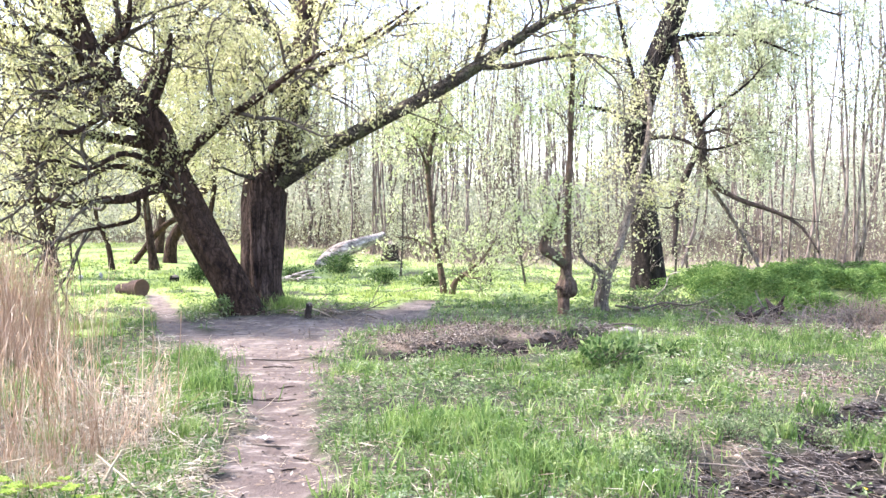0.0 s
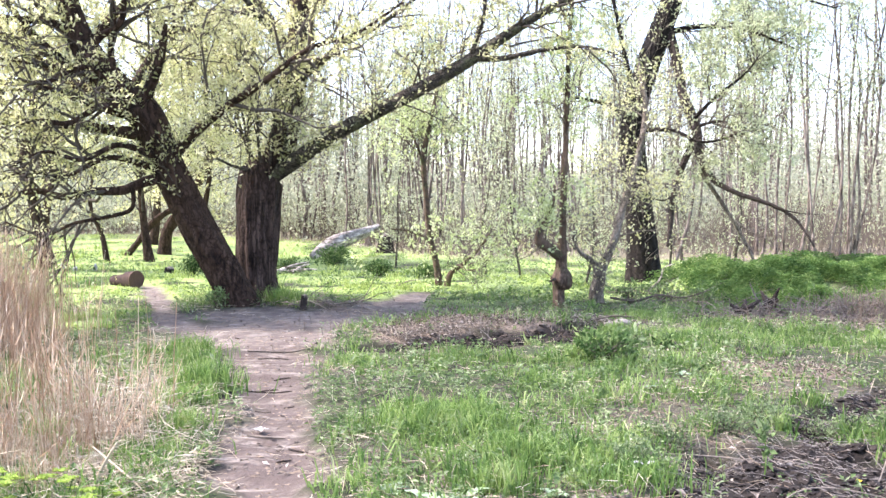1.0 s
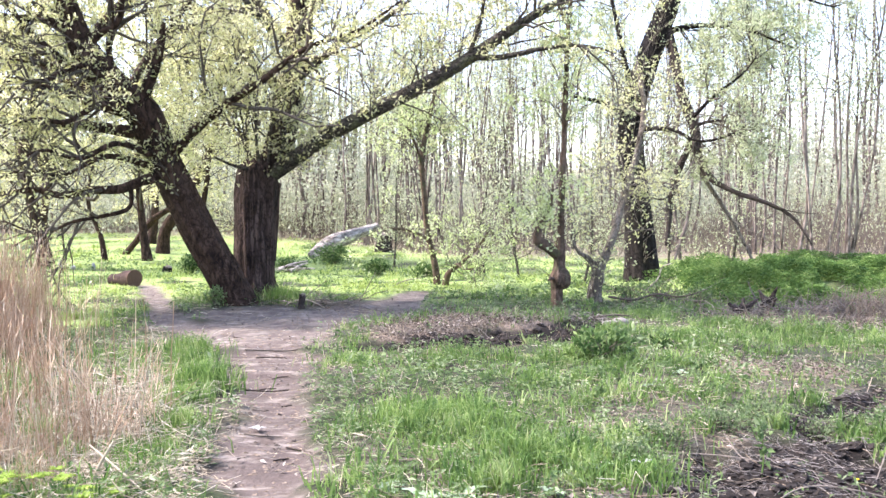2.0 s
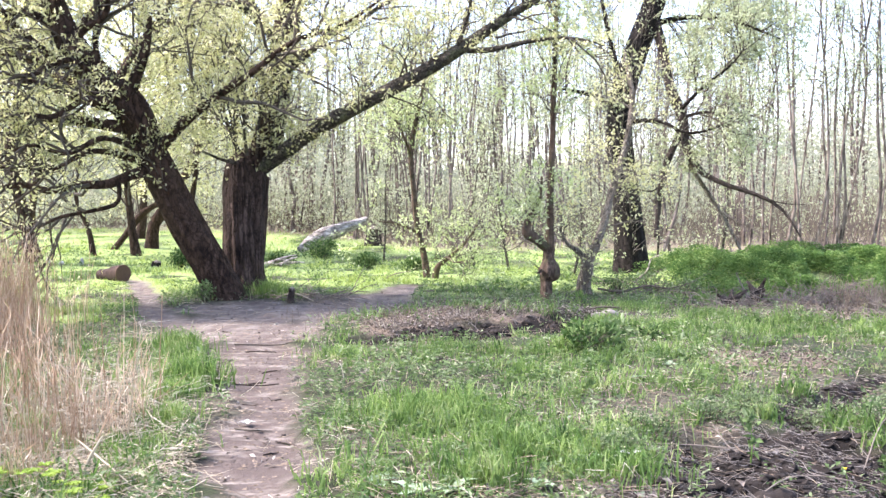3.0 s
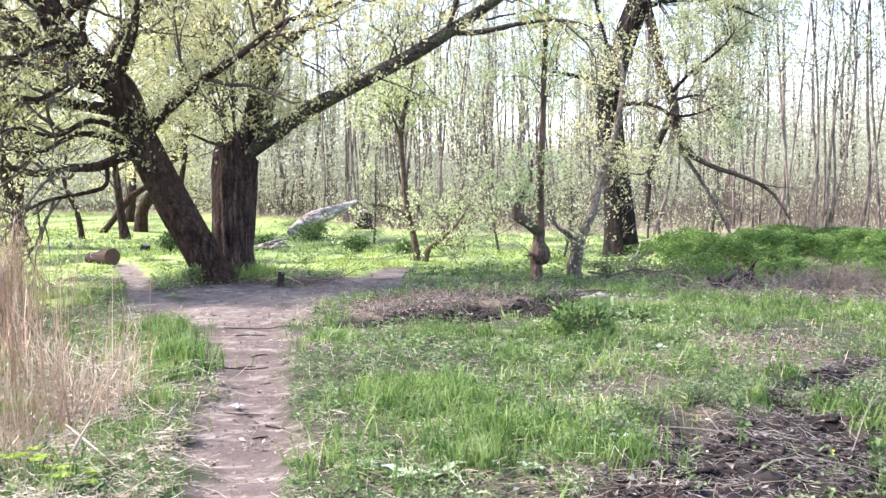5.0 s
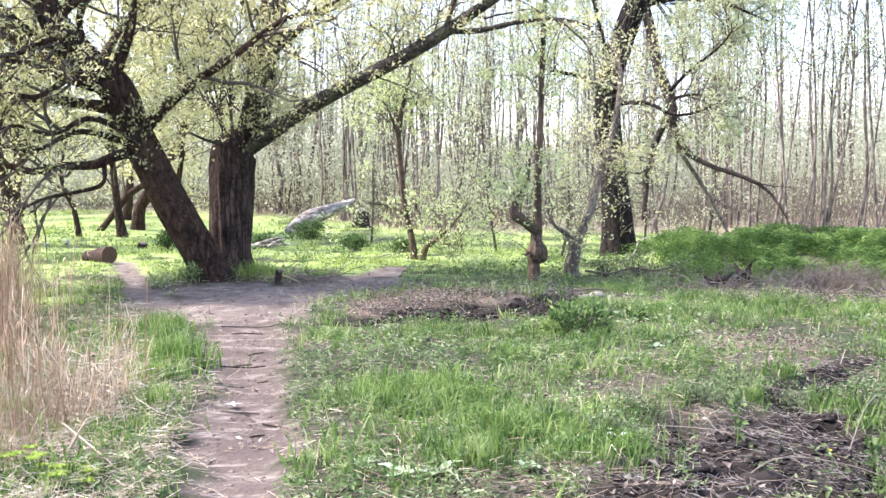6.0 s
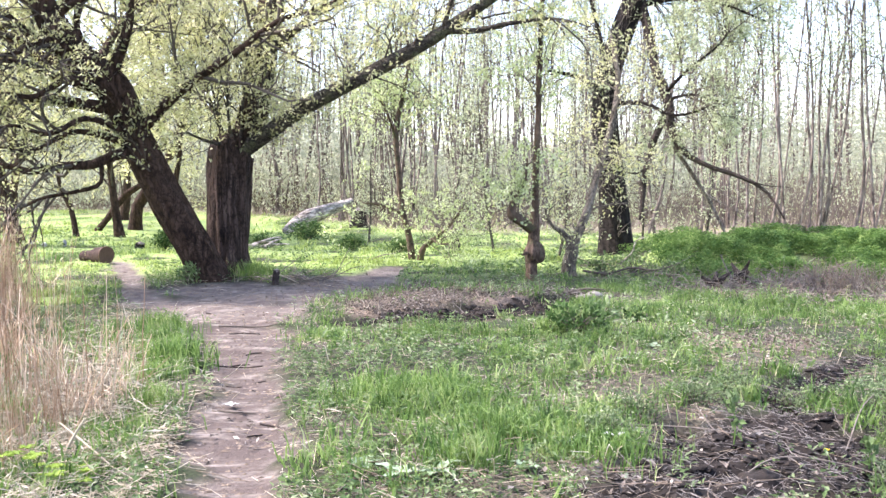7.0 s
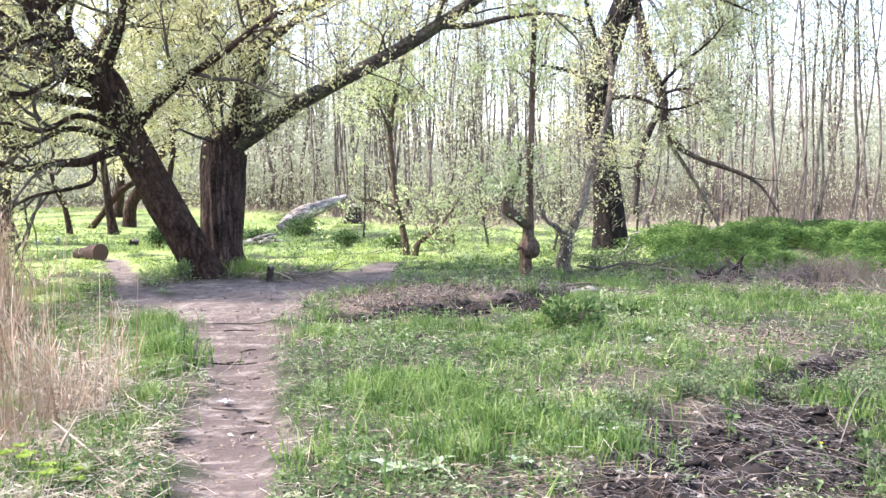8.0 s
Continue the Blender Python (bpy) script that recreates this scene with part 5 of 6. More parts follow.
def straw():
    """Pale dry straw lying everywhere in the grass."""
    rng = np.random.default_rng(36)
    n = 48000
    x, y = scatter(n, 4.4, 20, rng, power=1.4)
    dens = 0.10 + 0.3 * smooth(6.6, 5.6, y) * smooth(-0.9, -1.3, x) + 0.5 * smooth(-1.3, -2.4, x + 0.12 * (y - 6)) * smooth(14, 9, y) + 0.3 * worn_at(x, y) + 0.16 * thatch_at(x, y) - 0.25 * mud_at(x, y)
    keep = rng.random(n) < dens * (0.3 + 0.9 * vnoise(x, y, 0.5, 61)) * (1 - 0.95 * trail_at(x, y))
    x, y = x[keep], y[keep]
    n, k = len(x), 3
    a = rng.uniform(0, 2 * np.pi, n)
    d = np.stack([np.cos(a), np.sin(a), rng.normal(0.05, 0.2, n)], -1)
    L = rng.uniform(0.04, 0.30, n) * (1 - 0.5 * smooth(-1.8, -0.8, x + 0.12 * (y - 6)))
    P = [np.stack([x, y, ground_z(x, y) + rng.uniform(0.01, 0.09, n)], -1)]
    for j in range(k - 1):
        P.append(P[-1] + d * (L / (k - 1))[:, None])
        d = unit(d + rng.normal(size=(n, 3)) * 0.16)
    P = np.stack(P, 1)
    P[..., 2] = np.maximum(P[..., 2], ground_z(P[..., 0], P[..., 1]) + 0.004)
    stuff("straw", tubes(P, rng.uniform(0.0013, 0.0034, n)[:, None] * np.linspace(1, 0.5, k), 3, cap=False), M_STRAW, "pale dry straw lying in the grass", "litter")


straw()


def dry_grass():
    """Standing dead grass, pale, mostly among the reeds."""
    rng = np.random.default_rng(44)
    n = 24000
    x, y = scatter(n, 4.4, 14, rng)
    cx, cy = scatter(n // 14, 4.4, 14, rng)
    pick = rng.integers(0, len(cx), n)
    x, y = cx[pick] + rng.normal(0, 0.05, n), cy[pick] + rng.normal(0, 0.05, n)
    dens = 0.06 + 0.55 * smooth(-1.3, -2.4, x + 0.12 * (y - 6)) * smooth(12, 8, y) + 0.12 * worn_at(x, y)
    keep = (rng.random(n) < dens * (0.25 + vnoise(x, y, 0.45, 62))) & (rng.random(n) > 1.4 * trail_at(x, y) + mud_at(x, y))
    x, y = x[keep], y[keep]
    n = len(x)
    stuff("dry_grass", blades(x, y, rng.uniform(0.06, 0.24, n) * (1 + 0.25 * smooth(-1.9, -2.4, x)), rng.uniform(0.004, 0.009, n), rng.uniform(0.3, 1.5, n), rng), M_STRAW, "pale dead grass standing among the green", "grass")


dry_grass()


def dead_stems():
    """Brown standing stems below the bank and round the ditch."""
    rng = np.random.default_rng(37)
    n = 380
    x = np.concatenate([rng.normal(6.0, 1.0, n // 2), rng.normal(7.4, 0.5, n // 2), rng.normal(0.3, 1.1, 260)])
    y = np.concatenate([rng.normal(15.7, 0.7, n // 2), rng.normal(16.8, 0.45, n // 2), rng.normal(14.2, 1.0, 260)])
    n = len(x)
    P, R = stalks(x, y, rng.uniform(0.08, 0.32, n) * np.where(x > 4, 1.45, 1.0), rng.uniform(0.004, 0.010, n), np.abs(rng.normal(0, 0.9, n)), rng)
    x, y = rng.normal(6.95, 0.34, 420), rng.normal(15.9, 0.5, 420)
    Q, S = stalks(x, y, rng.uniform(0.12, 0.55, 420), rng.uniform(0.003, 0.008, 420), np.abs(rng.normal(0, 0.5, 420)), rng)
    P, R = np.concatenate([P, Q]), np.concatenate([R, S])
    n = len(P)
    pale_ = np.arange(n) % 2 == 0
    stuff("dead_stems", tubes(P[~pale_], R[~pale_], 3, cap=False), M_DEAD, "brown dead stems below the bank", "litter")
    stuff("dry_stems", tubes(P[pale_], R[pale_], 3, cap=False), M_STICK, "pale dry stems below the bank", "litter")


dead_stems()


def leaf_banks():
    """Drifts of dead leaves behind the ditch and below the bank."""
    rng = np.random.default_rng(45)
    s = rng.random(19000) ** 1.3
    back = np.abs(rng.normal(0, 1, 19000)) * (1.9 - 1.3 * s)
    x = np.concatenate([-0.5 + 3.0 * s - 0.1 * back + rng.normal(0, 0.15, 19000), rng.normal(5.9, 0.95, 7500), rng.normal(7.4, 0.5, 3500), rng.normal(3.6, 0.45, 3000), rng.normal(-0.2, 0.45, 3000)])
    y = np.concatenate([12.25 + 2.3 * s ** 1.2 + back, rng.normal(15.4, 0.7, 7500), rng.normal(16.7, 0.5, 3500), rng.normal(10.4, 0.4, 3000), rng.normal(16.2, 1.0, 3000)])
    keep = (rng.random(len(x)) > 0.9 * trail_at(x, y)) & (rng.random(len(x)) < smooth(0.3, 0.6, vnoise(x, y, 0.45, 91)) + np.where(x < 2.6, 0.25, 0.02))
    x, y = x[keep], y[keep]
    n = len(x)
    p = np.stack([x, y, ground_z(x, y) + rng.uniform(0.004, 0.06, n)], -1)
    d = unit(np.stack([rng.normal(size=n), rng.normal(size=n), rng.normal(0, 0.4, n)], -1))
    stuff("leaf_drift", leaf_quads(p, d, unit(rng.normal(size=(n, 3)) * 0.7 + np.array([0, 0, 1])), rng.uniform(0.02, 0.055, n) * np.clip(y / 13, 0.4, 1), rng.uniform(0.010, 0.026, n) * np.clip(y / 13, 0.4, 1)), M_DRIFT, "drift of brown and bleached dead leaves", "litter")


leaf_banks()


def clods():
    """Lumps of dark soil along the ditch and the mire."""
    rng = np.random.default_rng(38)
    x, y = scatter(60000, 4.6, 15.5, rng)
    keep = rng.random(len(x)) < np.clip(mud_at(x, y) - 0.35, 0, 1) * 0.9 * np.where(y > 10.5, 1.0, 0.9)
    x, y = x[keep], y[keep]
    n = len(x)
    oct_ = np.array([(1, 0, 0), (0, 1, 0), (-1, 0, 0), (0, -1, 0), (0, 0, 1), (0.6, 0.6, 0.6), (-0.6, 0.6, 0.6), (-0.6, -0.6, 0.6), (0.6, -0.6, 0.6)])
    f = np.array([(0, 5, 8), (0, 1, 5), (1, 6, 5), (1, 2, 6), (2, 7, 6), (2, 3, 7), (3, 8, 7), (3, 0, 8), (5, 6, 4), (6, 7, 4), (7, 8, 4), (8, 5, 4)])
    size = rng.uniform(0.008, 0.042, n)[:, None, None] * np.where(y > 10.5, 1.5, 1.0)[:, None, None]
    V = oct_ * rng.uniform(0.6, 1.3, (n, 9, 3)) * size * np.array([1.2, 1.2, 0.8]) + np.stack([x, y, ground_z(x, y) - 0.004], -1)[:, None, :]
    stuff("soil_clods", (V.reshape(-1, 3), None, (f[None] + 9 * np.arange(n)[:, None, None]).reshape(-1, 3), False), M_SOIL, "dark wet clods of churned soil", "soil")


clods()


def crumbs():
    """Small lumps of dry earth and bits of bark on the path."""
    rng = np.random.default_rng(48)
    x, y = rng.uniform(-4.5, 1.0, 26000), 4.6 + 13 * rng.random(26000) ** 1.3
    keep = rng.random(len(x)) < 0.5 * np.clip(trail_at(x, y) - 0.1, 0, 1) * (0.2 + vnoise(x, y, 0.4, 93))
    x, y = x[keep], y[keep]
    n = len(x)
    top = np.array([(1, 0, 0), (0, 1, 0), (-1, 0, 0), (0, -1, 0), (0, 0, 1)])
    f = np.array([(0, 1, 4), (1, 2, 4), (2, 3, 4), (3, 0, 4)])
    size = rng.uniform(0.005, 0.018, n)[:, None, None]
    V = top * rng.uniform(0.5, 1.4, (n, 5, 3)) * size * np.array([1.7, 1.0, 0.7]) + np.stack([x, y, ground_z(x, y) - 0.002], -1)[:, None, :]
    stuff("soil_crumbs", (V.reshape(-1, 3), None, (f[None] + 5 * np.arange(n)[:, None, None]).reshape(-1, 3), False), M_DEAD, "small dry crumbs of earth and bark", "soil")


crumbs()


def bleached_litter():
    """Bleached leaf shreds between the reed bed and the path."""
    rng = np.random.default_rng(52)
    n = 9000
    x, y = rng.uniform(-2.9, -1.15, n), rng.uniform(5.0, 8.2, n)
    edge = near_line(x, y, TRAIL)
    keep = (rng.random(n) < smooth(0.30, 0.62, vnoise(x, y, 0.28, 97)) * smooth(1.0, 1.5, edge) * smooth(8.2, 6.6, y) * smooth(5.0, 3.2, edge))
    x, y = x[keep], y[keep]
    n = len(x)
    p = np.stack([x, y, ground_z(x, y) + 0.004 + 0.09 * rng.random(n) ** 1.5], -1)
    d = unit(np.stack([rng.normal(size=n), rng.normal(size=n), rng.normal(0, 0.3, n)], -1))
    stuff("straw_litter", leaf_quads(p, d, unit(rng.normal(size=(n, 3)) * 0.6 + np.array([0, 0, 1])), rng.uniform(0.03, 0.13, n), rng.uniform(0.005, 0.014, n)), M_STRAW, "bleached shreds of dead leaves beside the path", "litter")


bleached_litter()


def broken_reeds():
    """Broken pale reeds lying at the foot of the bed."""
    rng = np.random.default_rng(49)
    n, k = 1150, 4
    x, y = rng.normal(-2.55, 0.5, n), rng.normal(7.2, 1.1, n)
    keep = (near_line(x, y, TRAIL) > 1.8) & (y > 5.2)
    x, y = x[keep], y[keep]
    n = len(x)
    a = rng.uniform(0, 2 * np.pi, n)
    d = unit(np.stack([np.cos(a), np.sin(a), rng.normal(0.1, 0.35, n)], -1))
    L = rng.uniform(0.08, 0.45, n)
    P = [np.stack([x, y, ground_z(x, y) + rng.uniform(0.01, 0.22, n) * rng.random(n)], -1)]
    for j in range(k - 1):
        P.append(P[-1] + d * (L / (k - 1))[:, None])
        d = unit(d + rng.normal(size=(n, 3)) * 0.12 + np.array([0, 0, -0.08]))
    P = np.stack(P, 1)
    P[..., 2] = np.maximum(P[..., 2], ground_z(P[..., 0], P[..., 1]) + 0.005)
    stuff("broken_reeds", tubes(P, rng.uniform(0.0014, 0.0034, n)[:, None] * np.linspace(1, 0.7, k), 4, cap=False), M_STRAW, "broken bleached reeds lying in a tangle", "reeds")


broken_reeds()


def brush_piles():
    """Tangles of dead sticks below the bank."""
    rng = np.random.default_rng(46)
    for cx, cy, sx, sy, n in ((5.2, 16.3, 0.4, 0.35, 170), (6.1, 15.6, 0.5, 0.4, 200), (7.4, 17.4, 0.4, 0.35, 100), (6.5, 13.9, 0.35, 0.25, 90), (4.4, 18.6, 0.5, 0.4, 90), (-2.3, 17.6, 0.35, 0.25, 60), (-2.0, 17.75, 0.22, 0.18, 34)):
        x, y = rng.normal(cx, sx, n), rng.normal(cy, sy, n)
        k = 5
        a = rng.uniform(0, 2 * np.pi, n)
        d = unit(np.stack([np.cos(a), np.sin(a), rng.normal(0.06, 0.25, n)], -1))
        L = rng.uniform(0.2, 0.9, n)
        P = [np.stack([x, y, ground_z(x, y) + rng.uniform(0.0, 0.09, n)], -1)]
        for j in range(k - 1):
            P.append(P[-1] + d * (L / (k - 1))[:, None])
            d = unit(d + rng.normal(size=(n, 3)) * 0.2 + np.array([0, 0, -0.05]))
        P = np.stack(P, 1)
        P[..., 2] = np.maximum(P[..., 2], ground_z(P[..., 0], P[..., 1]) + 0.006)
        stuff("brush_pile", tubes(P, rng.uniform(0.003, 0.012, n)[:, None] * np.linspace(1, 0.5, k), 4, cap=False), M_STICK, "tangle of dead grey-brown sticks", "brushwood")


brush_piles()


def mire_twigs():
    """Thin grey twigs strewn over the churned soil."""
    rng = np.random.default_rng(39)
    for n, L0, L1, r0, r1, bark, label in ((13000, 0.015, 0.10, 0.0009, 0.0021, M_GREYTWIG, "short grey twigs and bark shreds on churned soil"), (620, 0.15, 0.5, 0.0011, 0.0026, M_GREYTWIG, "thin grey twigs strewn over churned soil"), (800, 0.02, 0.09, 0.0011, 0.0022, M_STRAW, "pale dry stalk bits on churned soil")):
        k = 5 if L1 > 0.3 else 3
        x, y = rng.uniform(0.6, 5.2, n), rng.uniform(4.6, 9.9, n)
        keep = rng.random(n) < np.clip(mud_at(x, y) * 0.75 + 0.25 * litter_at(x, y), 0, 1)
        x, y = x[keep], y[keep]
        n = len(x)
        a = rng.normal(2.7, 1.0, n)
        d = unit(np.stack([np.cos(a), np.sin(a), rng.normal(0.1, 0.22, n)], -1))
        L = rng.uniform(L0, L1, n)
        P = [np.stack([x, y, ground_z(x, y) + rng.uniform(0.005, 0.05, n)], -1)]
        for j in range(k - 1):
            P.append(P[-1] + d * (L / (k - 1))[:, None])
            d = unit(d + rng.normal(size=(n, 3)) * 0.22)
        P = np.stack(P, 1)
        P[..., 2] = np.maximum(P[..., 2], ground_z(P[..., 0], P[..., 1]) + 0.004)
        stuff("twig_litter", tubes(P, rng.uniform(r0, r1, n)[:, None] * np.linspace(1, 0.5, k), 3, cap=False), bark, label, "litter")


mire_twigs()


def thick_stalks():
    """Stout broken reed canes in the front of the bed."""
    rng = np.random.default_rng(40)
    n = 46
    x, y = rng.normal(-2.7, 0.4, n), rng.normal(7.2, 0.7, n)
    P, R = stalks(x, y, rng.uniform(0.35, 0.95, n), rng.uniform(0.003, 0.0052, n), np.abs(rng.normal(0, 0.3, n)), rng)
    stuff("reed_canes", tubes(P, R, 5), M_REED, "stout pale broken reed canes", "reeds")


thick_stalks()


# ---- single things on the ground ----
def lying(name, nodes, material, label, category, sides=10, rough=0.12, group=""):
    x, y = nodes[0][:2]
    base = (x, y, float(ground_z(x, y)))
    ob = thing(name, base, label, category, group)
    c = resample(nodes, 18)
    part("stem", tubes(c[None, :, :3], c[None, :, 3], sides, rough, 1.8, len(nodes)), material, ob)
    return ob


def drop(x, y, up_=0.0):
    return float(ground_z(x, y)) + up_


# the bleached fallen trunk
lying("fallen_log", [(-4.75, 37.5, 0.15, 0.10), (-4.3, 37.8, 0.45, 0.21), (-3.5, 38.2, 0.85, 0.26), (-2.81, 38.6, 1.12, 0.18), (-2.3, 39.0, 1.32, 0.10)], M_LOG, "bleached barkless trunk leaning up out of the grass", "log", 36, 0.38)
for x0, y0, l, a, rise in ((-4.75, 29.6, 1.0, 0.5, 0.34), (-4.6, 29.9, 0.9, 0.25, 0.12), (-4.3, 29.5, 0.7, 0.9, 0.28), (-4.9, 29.8, 0.8, 0.1, 0.2), (-4.2, 30.1, 0.6, -0.3, 0.1)):
    dx, dy = l * math.cos(a), l * math.sin(a)
    lying("fallen_branch", [(x0, y0, drop(x0, y0, 0.04), 0.045), (x0 + 0.5 * dx, y0 + 0.5 * dy, drop(x0, y0, 0.6 * rise + 0.04), 0.035), (x0 + dx, y0 + dy, drop(x0, y0, rise), 0.015)], M_LOG, "grey broken branch lying in the grass", "branch", group="dead branches")
lying("path_stick", [(-2.25, 11.75, drop(-2.25, 11.75, 0.015), 0.006), (-1.95, 11.86, drop(-1.95, 11.86, 0.02), 0.009), (-1.7, 11.85, drop(-1.7, 11.85, 0.02), 0.008), (-1.5, 11.98, drop(-1.5, 12.0, 0.025), 0.007)], M_TWIG, "thin dark stick lying across the sandy path", "stick", 6)
lying("path_stick", [(-1.72, 8.95, drop(-1.72, 8.95, 0.012), 0.007), (-1.5, 8.98, drop(-1.5, 8.98, 0.012), 0.006), (-1.32, 8.95, drop(-1.32, 8.95, 0.012), 0.006)], M_BROKEN, "short dark stick lying on the sandy path", "stick", 6)
lying("path_stick", [(-1.38, 7.18, drop(-1.38, 7.18, 0.012), 0.008), (-1.25, 7.13, drop(-1.25, 7.13, 0.010), 0.007), (-1.1, 7.12, drop(-1.1, 7.12, 0.010), 0.004)], M_TWIG, "short dark stick lying on the sandy path", "stick", 6)


for x, y, l, a in ((-1.55, 9.9, 0.16, 0.3), (-1.78, 10.6, 0.3, -0.25), (-1.25, 8.35, 0.10, 0.8), (-1.42, 8.05, 0.15, -0.4), (-1.0, 7.7, 0.10, -0.9), (-1.6, 9.35, 0.2, 0.12), (-1.02, 6.55, 0.12, 0.8), (-1.85, 11.2, 0.34, 0.08), (-2.5, 13.3, 0.4, 0.2), (-0.95, 6.9, 0.24, -0.6)):
    dx, dy = 0.5 * l * math.cos(a), 0.5 * l * math.sin(a)
    lying("path_stick", [(x - dx, y - dy, drop(x - dx, y - dy, 0.010), 0.006), (x, y + 0.02, drop(x, y + 0.02, 0.012), 0.0065), (x + dx, y + dy, drop(x + dx, y + dy, 0.010), 0.004)], M_BROKEN, "short dark stick lying on the sandy path", "stick", 6)


def flat_disc(ends, r, n=26):
    """A flat sawn face with a short rim between two points of the axis."""
    a, b = ends
    d = unit(b - a)
    u = unit(np.cross(d, np.array([0, 0, 1.0])))
    w = np.cross(d, u)
    t = np.arange(n) / n * 2 * np.pi
    ring = np.cos(t)[:, None] * u + np.sin(t)[:, None] * w
    V = np.concatenate([a + ring * r * 0.99, b + ring * r * 0.97, b[None]])
    i = np.arange(n)
    j = (i + 1) % n
    return V, np.stack([i, j, n + j, n + i], -1), np.stack([n + i, n + j, np.full(n, 2 * n)], -1), False


# the cut log by the side path
def cut_log(x, y, length, r, turn, name="cut_log", label="sawn reddish-brown log lying in the grass"):
    z = drop(x, y, r * 0.85)
    ob = thing(name, (x, y, z - r), label, "log")
    d = np.array([math.cos(turn), math.sin(turn), 0.0])
    c = np.array([x, y, z])
    k = np.linspace(-0.5, 0.5, 12)
    P = (c + d * k[:, None] * length)[None]
    R = (r * (0.82 + 0.36 * k) * (1 + 0.04 * np.sin(k * 9)))[None]
    P[..., 2] += R - r
    part("bark", tubes(P, R, 26, 0.03, 2.2, 7, cap=False), M_LOGBARK, ob)
    for e in (-1, 1):
        re = r * (0.82 + 0.18 * e)
        ce = c + np.array([0, 0, re - r])
        E_ = np.stack([ce + d * e * (length / 2 - 0.01), ce + d * e * (length / 2 + 0.012)])[None]
        part("cut_face", flat_disc(E_[0], re), M_CUT, ob, "rough sawn end grain")
    return ob


cut_log(-7.12, 22.8, 0.95, 0.20, -0.75)


def stump(x, y, r, h, label, material=M_RED, seed=3):
    ob = thing("stump", (x, y, drop(x, y)), label, "stump")
    z = drop(x, y)
    c = resample([(x, y, z - 0.08, r * 1.35), (x, y, z + h * 0.3, r * 1.05), (x + 0.02, y, z + h, r * 0.95)], 10)
    part("bark", tubes(c[None, :, :3], c[None, :, 3], 26, 0.24 if r < 0.2 else 0.12, 2.6, seed, cap=False, furrow=0.15), material, ob)
    top = np.array([[[x + 0.02, y, z + h - 0.03], [x + 0.02, y, z + h + 0.004]]])
    part("cut_face", tubes(top, np.array([[r * 0.93, r * 0.88]]), 22, 0.12, 2.4, seed), M_CUT if material is M_RED else M_STICK, ob, "weathered sawn top")
    return ob


stump(-7.6, 28.3, 0.13, 0.16, "low weathered stump in the grass", M_DARK)
stump(-2.35, 44.5, 0.35, 0.75, "dark rotting stump at the edge of the wood", M_DARK, 5)
stump(-2.28, 16.9, 0.055, 0.24, "short broken post standing at the path", M_BROKEN, 9)


def root_clump(x, y, seed, tall=1.0):
    rng = np.random.default_rng(seed)
    z = drop(x, y)
    ob = thing("root_clump", (x, y, z), "dark rotten stump with ragged roots among dead stalks", "stump")
    for i in range(18):
        a, l = rng.uniform(0, 2 * math.pi), rng.uniform(0.10, 0.30)
        up_ = rng.uniform(0.0, 1.3) * tall
        c = resample([(x, y, z - 0.05, 0.10), (x + 0.35 * l * math.cos(a), y + 0.35 * l * math.sin(a), z + 0.5 * l * up_, 0.06), (x + l * math.cos(a), y + l * math.sin(a), z + l * up_, 0.015)], 10)
        part("root", tubes(c[None, :, :3], c[None, :, 3], 9, 0.2, 1.8, seed + i), M_BROKEN, ob)


root_clump(5.52, 16.6, 11, 1.6)
root_clump(5.0, 16.4, 12)


def stone(x, y, sx, sy, sz, label, material=M_STONE, seed=1):
    n, m = 18, 12
    a, e = np.meshgrid(np.arange(n) / n * 2 * np.pi, np.linspace(-np.pi / 2, np.pi / 2, m), indexing="ij")
    d = np.stack([np.cos(a) * np.cos(e), np.sin(a) * np.cos(e), np.sin(e)], -1)
    r = 0.7 + 0.5 * vnoise(d[..., 0] * 1.6 + 7, d[..., 1] * 1.6 + d[..., 2] * 1.3 + 3, 1.0, seed) + 0.3 * vnoise(d[..., 0] * 4 + 7, d[..., 1] * 4 + d[..., 2] * 3 + 3, 1.0, seed + 1)
    V = d * r[..., None] * np.array([sx, sy, sz]) + np.array([x, y, drop(x, y, sz * 0.55)])
    i, j = np.meshgrid(np.arange(n), np.arange(m - 1), indexing="ij")
    i2 = (i + 1) % n
    ob = new("stone", mesh_of("stone", V.reshape(-1, 3), np.stack([i * m + j, i2 * m + j, i2 * m + j + 1, i * m + j + 1], -1).reshape(-1, 4), None, False))
    ob.data.materials.append(material)
    return tagged(ob, label, "stone")


# two stone lumps standing in for a heap of pale litter
stone(2.66, 14.5, 0.12, 0.10, 0.05, "heap of pale litter at the end of the ditch, shaped as a stone", seed=3)
stone(2.48, 14.35, 0.09, 0.07, 0.045, "heap of pale litter at the end of the ditch, shaped as a stone", seed=23)
lying("fallen_branch", [(2.3, 14.6, drop(2.3, 14.6, 0.05), 0.012), (2.55, 14.62, drop(2.55, 14.62, 0.11), 0.012), (2.85, 14.7, drop(2.85, 14.7, 0.10), 0.009)], M_TWIG, "dark dead branch lying by a pale litter heap", "branch", 7, group="dead branches")
# three stone lumps standing in for pale broken sticks
stone(-10.4, 27.7, 0.05, 0.04, 0.11, "pale broken stick in the grass, shaped as an upright stone", M_WHITE, 5)
stone(-9.95, 27.5, 0.06, 0.04, 0.07, "pale broken stick in the grass, shaped as an upright stone", M_WHITE, 6)
stone(-9.55, 27.9, 0.045, 0.04, 0.12, "pale broken stick lying in the grass, shaped as a stone", M_WHITE, 7)
